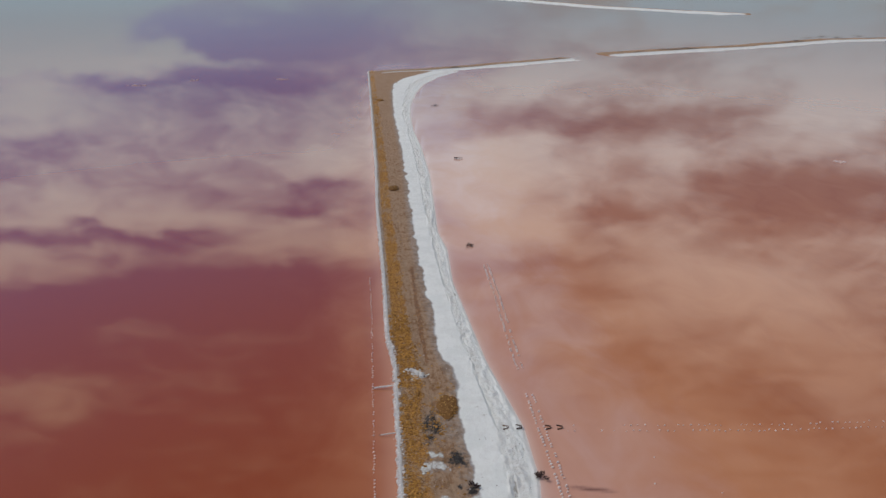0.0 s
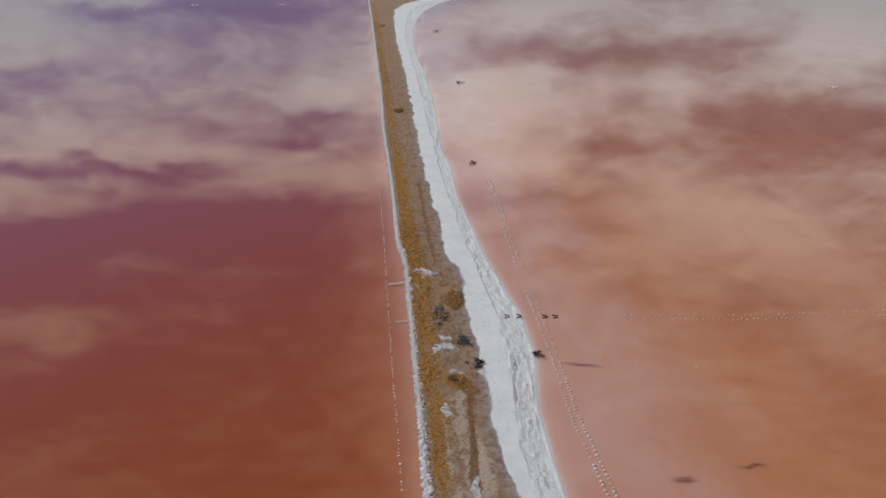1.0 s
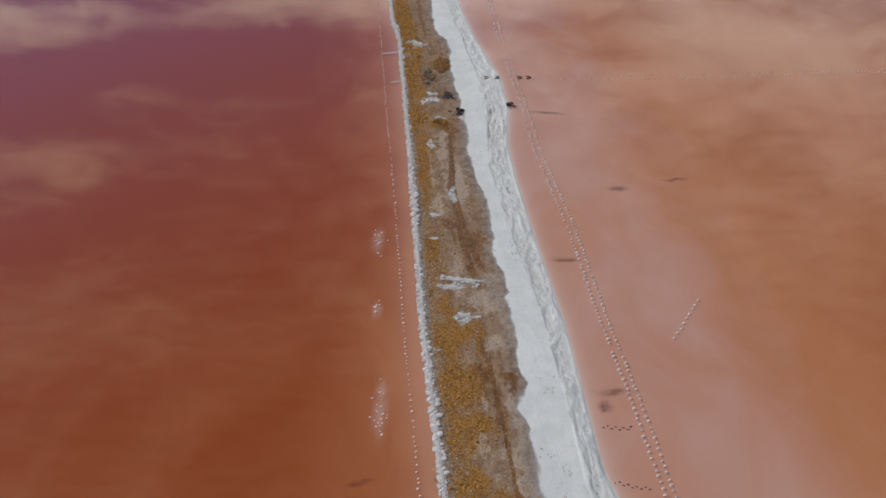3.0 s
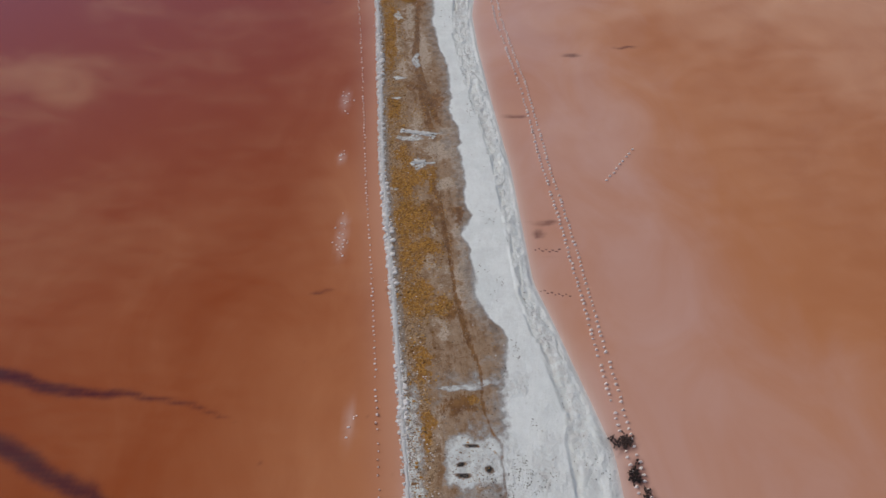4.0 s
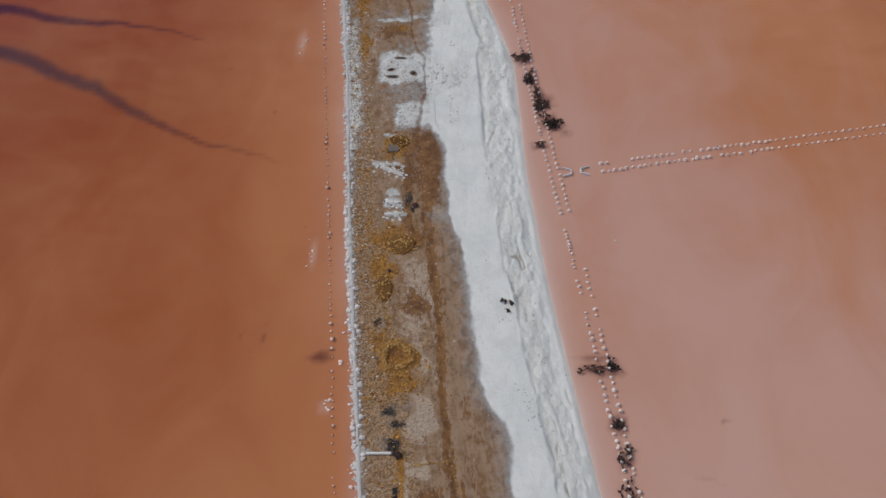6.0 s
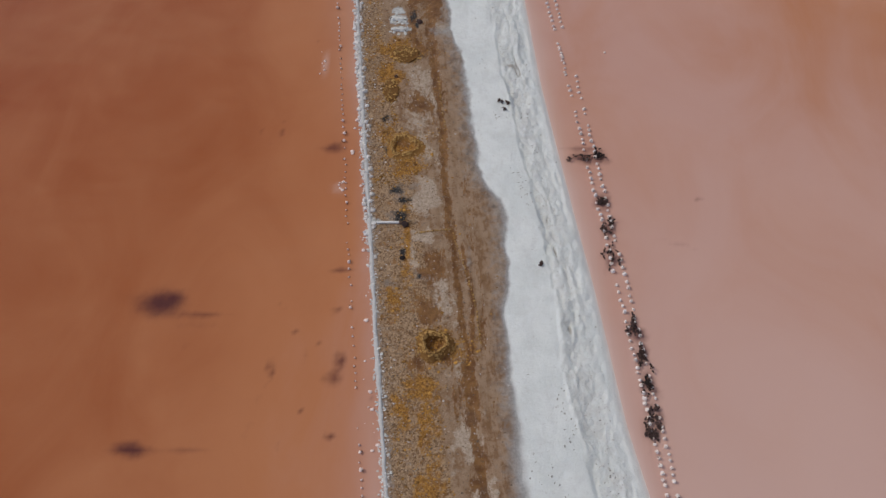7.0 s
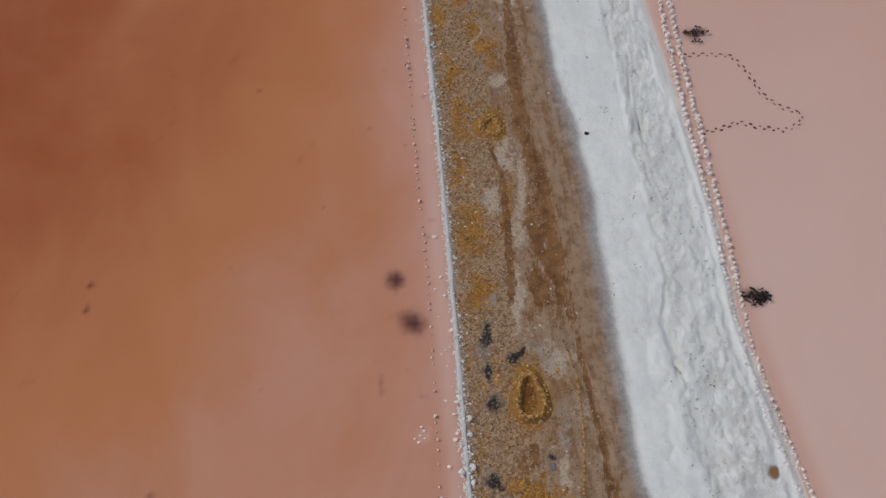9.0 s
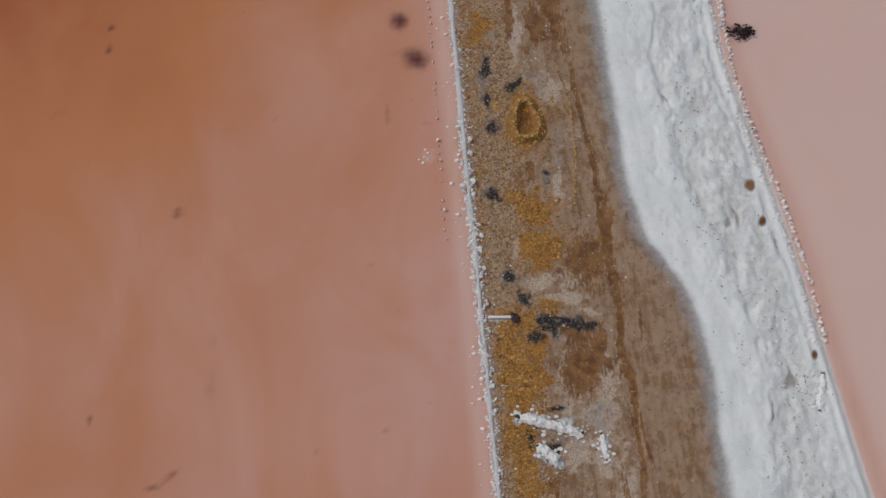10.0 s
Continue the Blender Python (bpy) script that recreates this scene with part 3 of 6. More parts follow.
def land_height(x, y):
    lw, sw, se, sc = edge_w(y), salt_w(y), shore_e(y), scarp(y)
    across = x - lw
    beach = np.clip((x - sw) / np.maximum(se - sw, 1), -2, 2)
    top = 0.62 + 0.10 * fbm(x / 3, y / 3, 5) - 0.10 * smooth(across, 4, 12)
    drop = x - sc + 0.9 * fbm(y / 4, x * 0, 12) + 0.35 * fbm(y / 0.9, x * 0, 13)
    steep = 0.35 + 1.6 * vnoise(y / 8, y * 0, 15) ** 2
    down = np.clip(drop / np.maximum(se - sc, 1), 0, 1)
    low = 0.36 + 0.18 * (1 - smooth(drop, 0, steep)) - 0.20 * down + 0.05 * fbm(x / 0.8, y / 0.8, 22, 3)
    form, gully = beach_form(x, y)
    low = low + form + 0.14 * fbm(x / 2.2, y / 3.2, 26, 4) * smooth(beach, 0.05, 0.25)
    low = low - 0.05 * np.exp(-(((drop - steep - 0.2) / 0.25) ** 2)) * (1 - smooth(steep, 0.5, 1.0))
    low = np.where(beach < 0.99, np.maximum(low, 0.04 + 0.03 * fbm(x / 0.9, y / 0.9, 23)), low)
    low = low + (y < 14) * 0.12 * (np.exp(-(((se - x - 0.5) / 0.22) ** 2)) + 0.8 * np.exp(-(((se - x - 1.5 - fbm(y / 6, y * 0, 24)) / 0.25) ** 2)))
    low = low + 0.22 * (1 - smooth(y, 8, 20)) * np.exp(-(((x - posts_e(y)) / 0.55) ** 2)) * (0.6 + 0.8 * fbm(x / 0.7, y / 0.7, 28))
    south = 1 - smooth(y, -8, 14)
    low = low + south * smooth(x - sw, 1.0, 3.0) * (1 - smooth(beach, 0.75, 0.95)) * (0.42 * fbm(x / 1.4, y / 1.8, 29, 5) + 0.16 * fbm(x / 0.6, y / 0.7, 36, 3)) + south * 0.05 * np.exp(-(((x - sw - 0.9) / 0.6) ** 2))
    low = np.where(beach < 0.96, np.maximum(low, 0.06 + 0.05 * fbm(x / 0.7, y / 0.7, 57)), low)
    low = low * (1 - smooth(beach, 0.94, 1.02)) + 0.045 * (1 - smooth(beach, 0.97, 1.05)) - 0.35 * smooth(beach, 1.0, 1.25)
    z = top * (1 - smooth(x - sw, -2.5, 1.5)) + np.maximum(low, -0.4) * smooth(x - sw, -2.5, 1.5)
    z = z + 0.035 * fbm(x / 0.5, y / 0.5, 14, 3) * (beach < 0.9)
    z = z - 0.10 * np.exp(-(((x - track_x(y)) / 0.5) ** 2)) * (x < sw)
    return z


# ---- materials ----
def causeway_material():
    m, t, p = material("salt_causeway", 0.9)
    at = n_place(t)
    apart = t.nodes.new("ShaderNodeSeparateXYZ")
    t.links.new(at, apart.inputs[0])
    run = t.nodes.new("ShaderNodeCombineXYZ")
    put(run.inputs[0], n_attr(t, "off"), t)
    put(run.inputs[1], n_math(t, "MULTIPLY", apart.outputs[1], 0.2), t)
    fine, mid, coarse = n_noise(t, at, 4.5, 6.0, 0.7), n_noise(t, at, 1.0, 7.0, 0.62, 0.4), n_noise(t, at, 0.25, 4.0)
    lined = n_noise(t, run.outputs[0], 1.5, 8.0, 0.62, 0.25)
    around = n_math(t, "SUBTRACT", n_noise(t, at, 1.5, 9.0, 0.72, 0.3), 0.5)

    def ragged(name, amount, lo, hi, top=1.0, by=around):
        return n_step(t, n_math(t, "ADD", n_attr(t, name), n_math(t, "MULTIPLY", by, amount)), lo, hi, 0.0, top)

    # bare tan earth, drawn out along the cart track
    soil = n_mix(t, n_step(t, n_math(t, "ADD", n_math(t, "MULTIPLY", lined, 0.55), n_math(t, "MULTIPLY", mid, 0.45)), 0.40, 0.57), (0.285, 0.16, 0.08), (0.45, 0.31, 0.208))
    soil = n_mix(t, n_step(t, coarse, 0.42, 0.62, 0.0, 0.55), soil, (0.44, 0.315, 0.215))
    soil = n_mix(t, n_step(t, n_noise(t, at, 2.2, 7.0, 0.68), 0.54, 0.66, 0.0, 0.6), soil, (0.20, 0.10, 0.045))
    soil = n_mix(t, n_step(t, fine, 0.56, 0.68, 0.0, 0.35), soil, (0.17, 0.095, 0.05))
    # stony grit
    bent = n_vec(t, "ADD", at, n_vec(t, "MULTIPLY", n_vec(t, "SUBTRACT", n_cells(t, at, 2.0, "F1"), (0.5, 0.5, 0.5)), (0.2, 0.2, 0.0)))
    rnd = n_vec(t, "DOT_PRODUCT", n_cells(t, bent, 7.0, "F1"), (0.5, 0.3, 0.2))
    gap = n_step(t, n_cells(t, bent, 7.0, "DISTANCE_TO_EDGE"), 0.0, 0.09)
    grit = n_mix(t, n_step(t, n_math(t, "ADD", n_math(t, "MULTIPLY", rnd, 0.6), n_math(t, "MULTIPLY", fine, 0.5)), 0.3, 0.75), (0.165, 0.088, 0.04), (0.58, 0.41, 0.262))
    grit = n_mix(t, n_step(t, mid, 0.54, 0.66, 0.0, 0.75), grit, (0.36, 0.165, 0.045))
    soil = n_mix(t, ragged("grit", 1.2, 0.25, 0.75, 0.9), soil, grit)
    pale = n_mix(t, n_step(t, fine, 0.40, 0.6), (0.50, 0.395, 0.305), (0.68, 0.575, 0.475))
    soil = n_mix(t, ragged("pale", 2.2, 0.30, 0.68, 0.9), soil, pale)
    ochre = n_mix(t, n_step(t, n_math(t, "ADD", n_math(t, "MULTIPLY", rnd, 0.6), n_math(t, "MULTIPLY", fine, 0.5)), 0.3, 0.75), (0.32, 0.14, 0.025), (0.63, 0.32, 0.062))
    # shadow between the stones, painted as dark seams along the cell edges
    ochre = n_mix(t, n_step(t, gap, 0.0, 1.0, 0.7, 0.0), ochre, (0.11, 0.05, 0.014))
    ochre = n_mix(t, n_step(t, n_noise(t, at, 0.6, 6.0, 0.65, 0.5), 0.50, 0.64, 0.0, 0.75), ochre, (0.30, 0.145, 0.045))
    soil = n_mix(t, ragged("ochre", 2.2, 0.28, 0.70, 0.92), soil, ochre)
    grey = n_mix(t, n_step(t, mid, 0.40, 0.60), (0.28, 0.235, 0.205), (0.45, 0.395, 0.355))
    soil = n_mix(t, ragged("grey", 2.0, 0.25, 0.95, 0.85), soil, grey)
    wet = ragged("wet", 3.4, 0.36, 0.66, 0.92, n_math(t, "SUBTRACT", n_noise(t, n_vec(t, "MULTIPLY", at, (2.4, 0.8, 1.0)), 1.6, 9.0, 0.74), 0.5))
    soil = n_mix(t, wet, soil, n_mix(t, n_step(t, mid, 0.35, 0.65), (0.17, 0.066, 0.014), (0.32, 0.15, 0.04)))
    mud = ragged("mud", 3.0, 0.18, 1.0)
    soil = n_mix(t, mud, soil, n_mix(t, n_step(t, fine, 0.50, 0.70), (0.026, 0.025, 0.026), (0.19, 0.175, 0.17)))
    salt = n_mix(t, n_step(t, coarse, 0.42, 0.62), (0.82, 0.88, 0.895), (0.76, 0.825, 0.84))
    salt = n_mix(t, n_step(t, n_noise(t, n_vec(t, "MULTIPLY", at, (1.0, 0.6, 1.0)), 0.8, 7.0, 0.66, 0.4), 0.46, 0.66, 0.0, 0.6), salt, (0.72, 0.765, 0.78))
    # grey of the rough salt: relief shading painted in, together with dirt
    shade_grime = n_attr(t, "shade_grime")
    salt = n_mix(t, n_math(t, "MULTIPLY", shade_grime, n_step(t, mid, 0.40, 0.60, 0.05, 0.8)), salt, (0.68, 0.70, 0.70))
    # shade inside the gullies, put into the salt's colour
    salt = n_mix(t, n_step(t, n_math(t, "ADD", n_attr(t, "gully"), n_math(t, "MULTIPLY", around, 0.9)), 0.45, 1.0, 0.0, 0.8), salt, (0.30, 0.28, 0.26))
    dirt = n_step(t, n_noise(t, at, 2.4, 9.0, 0.78), 0.585, 0.66)
    salt = n_mix(t, n_math(t, "MULTIPLY", dirt, n_step(t, shade_grime, 0.0, 0.8, 0.26, 0.85)), salt, (0.27, 0.25, 0.23))
    how = n_math(t, "ADD", n_attr(t, "salt"), n_math(t, "MULTIPLY", n_math(t, "SUBTRACT", n_noise(t, at, 1.4, 9.0, 0.70), 0.5), n_step(t, n_attr(t, "calm"), 0.0, 1.0, 1.15, 0.2)))
    ground = n_mix(t, n_step(t, how, 0.10, 0.46, 0.0, 0.85), soil, n_mix(t, n_step(t, fine, 0.4, 0.6), (0.37, 0.375, 0.385), (0.52, 0.525, 0.535)))
    how = n_step(t, how, 0.34, 0.72)
    ground = n_mix(t, how, ground, salt)
    # brine-stained foot of the beach
    ground = n_mix(t, n_step(t, n_attr(t, "foot"), 0.25, 1.0, 0.0, 0.75), ground, (0.77, 0.68, 0.65))
    put(p.inputs["Base Color"], ground, t)
    put(p.inputs["Roughness"], n_step(t, wet, 0, 1, 0.9, 0.5), t)
    relief = n_math(t, "ADD", n_math(t, "ADD", fine, n_math(t, "MULTIPLY", gap, n_step(t, how, 0.0, 0.6, 0.8, 0.0))), n_math(t, "MULTIPLY", n_noise(t, at, 14.0, 3.0), 0.6))
    lumpy = n_noise(t, at, 1.7, 9.0, 0.68, 0.3)
    relief = n_math(t, "ADD", relief, n_math(t, "MULTIPLY", n_math(t, "MULTIPLY", lumpy, how), n_step(t, shade_grime, 0.05, 0.5, 1.0, 3.5)))
    put(p.inputs["Normal"], n_bump(t, relief, 0.8, 0.09), t)
    return m


def water_material():
    m, t, p = material("pink_brine", 0.022, 1.42)
    at = n_place(t)
    wide = n_noise(t, at, 0.012, 5.0, 0.55, 0.6)
    mid = n_noise(t, n_vec(t, "MULTIPLY", at, (1.0, 0.6, 1.0)), 0.08, 6.0, 0.55, 0.8)
    deep = n_math(t, "ADD", n_attr(t, "deep"), n_math(t, "MULTIPLY", n_math(t, "SUBTRACT", n_math(t, "ADD", n_math(t, "MULTIPLY", wide, 0.5), n_math(t, "MULTIPLY", mid, 0.5)), 0.5), 1.0))
    body = n_mix(t, n_step(t, deep, 0.0, 0.5), (0.60, 0.36, 0.305), (0.52, 0.212, 0.097))
    body = n_mix(t, n_step(t, deep, 0.4, 1.15), body, (0.31, 0.07, 0.015))
    body = n_mix(t, n_attr(t, "shelf"), body, (0.78, 0.66, 0.63))
    # dark stains, with the bushes' painted shadows among them
    spot = n_math(t, "ADD", n_attr(t, "stain_shade"), n_math(t, "MULTIPLY", n_math(t, "SUBTRACT", n_noise(t, at, 0.9, 5.0, 0.6), 0.5), 0.3))
    body = n_mix(t, n_step(t, spot, 0.12, 0.95, 0.0, 0.93), body, (0.07, 0.015, 0.022))
    put(p.inputs["Base Color"], body, t)
    ripple = n_noise(t, at, 1.2, 3.0)
    put(p.inputs["Normal"], n_bump(t, ripple, 0.01, 0.01), t)
    return m


def varied(name, dark, light, rough=0.85, scale=6.0, relief=0.02, island=False):
    m, t, p = material(name, rough)
    at = t.nodes.new("ShaderNodeTexCoord").outputs["Object"] if not island else n_place(t)
    rnd = t.nodes.new("ShaderNodeNewGeometry").outputs["Random Per Island"] if island else t.nodes.new("ShaderNodeObjectInfo").outputs["Random"]
    speck = n_noise(t, at, scale, 5.0, 0.65)
    mixed = n_math(t, "ADD", n_math(t, "MULTIPLY", rnd, 0.55), n_math(t, "MULTIPLY", speck, 0.6))
    put(p.inputs["Base Color"], n_mix(t, n_step(t, mixed, 0.15, 0.95), dark, light), t)
    put(p.inputs["Normal"], n_bump(t, speck, 0.6, relief), t)
    return m


CAUSEWAY = causeway_material()
BRINE = water_material()


# ---- meshes ----
def grid_mesh(name, x, y, z, attributes):
    """A sheet from 2D arrays, with named numbers at its vertices."""
    rows, cols = x.shape
    me = bpy.data.meshes.new(name)
    me.vertices.add(rows * cols)
    me.vertices.foreach_set("co", np.stack([x, y, z], -1).astype(np.float32).ravel())
    at = np.arange(rows * cols).reshape(rows, cols)
    quads = np.stack([at[:-1, :-1], at[:-1, 1:], at[1:, 1:], at[1:, :-1]], -1).reshape(-1, 4)
    me.loops.add(quads.size)
    me.loops.foreach_set("vertex_index", quads.astype(np.int32).ravel())
    me.polygons.add(len(quads))
    me.polygons.foreach_set("loop_start", np.arange(0, quads.size, 4, dtype=np.int32))
    me.polygons.foreach_set("loop_total", np.full(len(quads), 4, dtype=np.int32))
    me.polygons.foreach_set("use_smooth", np.ones(len(quads), dtype=bool))
    me.update(calc_edges=True)
    for key, values in attributes.items():
        me.attributes.new(key, "FLOAT", "POINT").data.foreach_set("value", np.asarray(values, np.float32).ravel())
    return me


def spread(fine_lo, fine_hi, step, far):
    """Even stations, then ever wider ones out to far on both sides."""
    mid = np.arange(fine_lo, fine_hi + step / 2, step)
    out, gap = [], step
    while not out or out[-1] < far:
        gap *= 1.25
        out.append((out[-1] if out else 0) + gap)
    out = np.array(out)
    return np.r_[(fine_lo - out)[::-1], mid, fine_hi + out]


# ---- brine lake ----
STREAK_N = [(-84, 116.5), (-70, 116.0), (-57.8, 114.5), (-53.2, 113.1), (-48.8, 112.5), (-43.8, 111.9), (-40.3, 111.6), (-37.7, 110.8), (-31.7, 109.5), (-28.9, 108.7)]
STREAK_S = [(-84, 110.0), (-68, 108.5), (-54.5, 106.0), (-50.1, 104.1), (-47.2, 102.3), (-43.0, 100.8), (-40.1, 98.7), (-37.3, 96.3), (-33.8, 94.4), (-31.1, 92.9), (-27.2, 91.2), (-21.9, 90.3), (-18.0, 88.6)]
STAINS = [(-26.1, 45.8, 1.9, 1.25, 0), (-6.2, -3.9, 1.15, 1.1, 0), (-4.3, -7.9, 1.5, 1.3, 0), (-27.3, 31.0, 2.1, 0.7, 0), (-27.0, 45.4, 2.8, 1.7, 0)]
STAINS_B = [(-23.0, 44.0, 3.4, 0.3, 0), (-23.7, 41.0, 0.35, 0.3, 0), (-13.0, 42.2, 0.67, 0.3, -20), (-16.8, 66.1, 0.45, 0.45, 0), (-10.9, 64.0, 1.6, 0.7, 0), (-9.0, 49.1, 1.3, 0.35, 0), (-9.3, 44.6, 0.8, 0.36, 0),
            (-8.7, 39.4, 0.75, 1.1, 0), (-9.2, 37.8, 0.9, 1.1, 0), (-15.2, 38.8, 0.44, 1.2, 0), (-9.0, 32.1, 0.73, 0.52, 0), (-23.1, 30.8, 3.6, 0.3, 0), (-12.1, 34.6, 0.37, 0.3, 0), (-34.7, -6.8, 0.5, 0.5, 0),
            (-34.6, -4.4, 0.45, 0.4, 0), (-26.9, -23.2, 0.6, 0.7, 0), (-7.2, -13.2, 0.36, 0.42, 0), (-7.1, -14.3, 0.36, 0.42, 0)]
STAINS_C = [(-3.4, -14.3, 0.44, 0.35, 0), (-33.8, -42.4, 0.3, 0.7, 0), (-27.3, -48.0, 1.3, 0.3, 20), (-25.7, -46.8, 0.9, 0.25, 20), (-2.8, -40.9, 0.22, 0.25, 0), (-22.0, 126.6, 1.7, 0.4, 8), (-13.3, 127.0, 0.6, 0.6, 0),
            (16.3, 181.2, 2.0, 0.7, 0), (26.6, 183.8, 2.4, 0.6, 5), (5.2, 163.2, 2.6, 0.5, 0), (7.5, 138.7, 2.7, 0.6, 0), (6.3, 136.5, 0.8, 0.9, 0), (29.0, 57.4, 0.4, 0.3, 0), (7.5, 207.0, 4.0, 0.6, -8),
            (17.0, 63.8, 2.6, 0.45, 0), (16.4, 62.4, 1.2, 0.35, 0), (27.4, -5.0, 1.6, 0.8, 0), (24.8, 23.0, 1.3, 0.5, 0)]
# faint broad clouding of the lake bed
FAINT = [(-22.8, -39.7, 0.9, 2.6, 0), (-22.8, -35.4, 0.8, 1.2, 0), (-25.6, -21.8, 0.7, 0.9, 0), (-16.4, 35.5, 0.6, 0.7, 0), (-12.0, 39.9, 0.6, 1.0, 0), (-39.1, -13.2, 1.2, 0.9, 0), (-22.8, 43.0, 3.0, 0.8, 0), (-31.7, -0.5, 0.6, 0.7, 0),
         (-29.9, 201.4, 4.0, 2.0, 0), (7.5, 132.2, 1.8, 0.4, 0), (7.2, 126.0, 2.4, 0.35, 0), (19.5, 76.2, 3.0, 0.25, 0), (26.0, 52.0, 3.5, 0.5, -20), (-23.0, 20.0, 0.5, 2.6, -30), (-36.0, 14.0, 3.0, 0.4, 10)]


BUSHES = [(12.0, 105.8, 0.9, 0.9, 90), (12.8, 102.2, 0.6, 1.1, 50), (13.6, 99.3, 0.6, 1.1, 40), (14.1, 97.3, 0.8, 1.4, 90), (15.2, 94.4, 1.1, 1.0, 80), (13.4, 91.2, 0.8, 0.5, 16), (17.0, 62.6, 1.5, 0.5, 30),
          (18.7, 62.9, 0.6, 0.5, 26), (18.3, 57.1, 0.5, 0.6, 40), (18.6, 54.0, 0.8, 0.9, 36), (18.8, 50.5, 0.6, 1.2, 26), (20.0, 42.6, 0.5, 1.2, 36), (20.5, 40.0, 0.5, 1.1, 40), (20.9, 37.0, 0.5, 1.0, 34),
          (20.6, 32.6, 0.5, 1.0, 60), (20.9, 34.3, 0.6, 0.6, 34), (24.6, 22.7, 1.1, 0.6, 34)]


# where somebody walked: a loop off the shore, faint trails on the western bed
LOOP = [(23.0, 20.1), (25.5, 20.3), (28.2, 20.0), (29.6, 18.4), (30.8, 15.7), (32.6, 14.2), (34.6, 13.5), (34.3, 12.4), (32.7, 11.6), (30.4, 11.9), (28.1, 12.5), (25.9, 11.7), (24.3, 11.3)]
TRAILS = [[(-42.3, -6.0), (-40.7, -3.8), (-38.9, -1.3), (-36.4, -0.1), (-35.5, 2.7), (-34.0, 5.6), (-32.4, 10.7)], [(-34.3, 5.1), (-32.4, 8.3), (-28.9, 12.2), (-29.3, 17.6), (-29.7, 18.4), (-34.9, 19.0)],
          [(-16.7, 5.2), (-16.0, 8.2), (-15.1, 9.7), (-14.2, 10.7)], [(-17.1, 32.0), (-16.2, 35.3), (-15.3, 39.0)]]


def walked():
    """Small clouded spots along those lines."""
    r = random.Random(15)
    out = [(a + (c - a) * f, b + (d - b) * f, 0.5, 0.5, 0) for (a, b), (c, d) in zip(LOOP, LOOP[1:]) for f in (0.0, 0.33, 0.66)]
    for run in TRAILS:
        for (a, b), (c, d) in zip(run, run[1:]):
            for k in range(6):
                out.append((a + (c - a) * k / 6 + r.uniform(-0.2, 0.2), b + (d - b) * k / 6 + r.uniform(-0.2, 0.2), r.uniform(0.2, 0.6), r.uniform(0.2, 0.6), 0))
    return out


def specks():
    """Small dark spots of weeds on the lake bed off the wall."""
    r = random.Random(12)
    out = []
    for k in range(70):
        y = r.uniform(-50, 120)
        out.append((float(edge_w(np.array(y))) - 1.0 - 22 * r.random() ** 2, y, r.uniform(0.15, 0.5), r.uniform(0.15, 0.5), 0))
    return out


SALT_RAFTS = [(-20.4, 135.6, 0.7, 2.6, 0), (-20.4, 139.0, 0.5, 1.5, 0), (-22.8, 168.0, 0.7, 2.6, 0), (-22.0, 153.0, 0.5, 1.2, 0), (-12.6, 76.0, 0.4, 1.6, 0), (-9.9, 58.8, 0.5, 0.6, 0), (-3.3, -18.0, 0.5, 0.5, 0), (-16.9, 108.5, 0.5, 2.2, 0)]


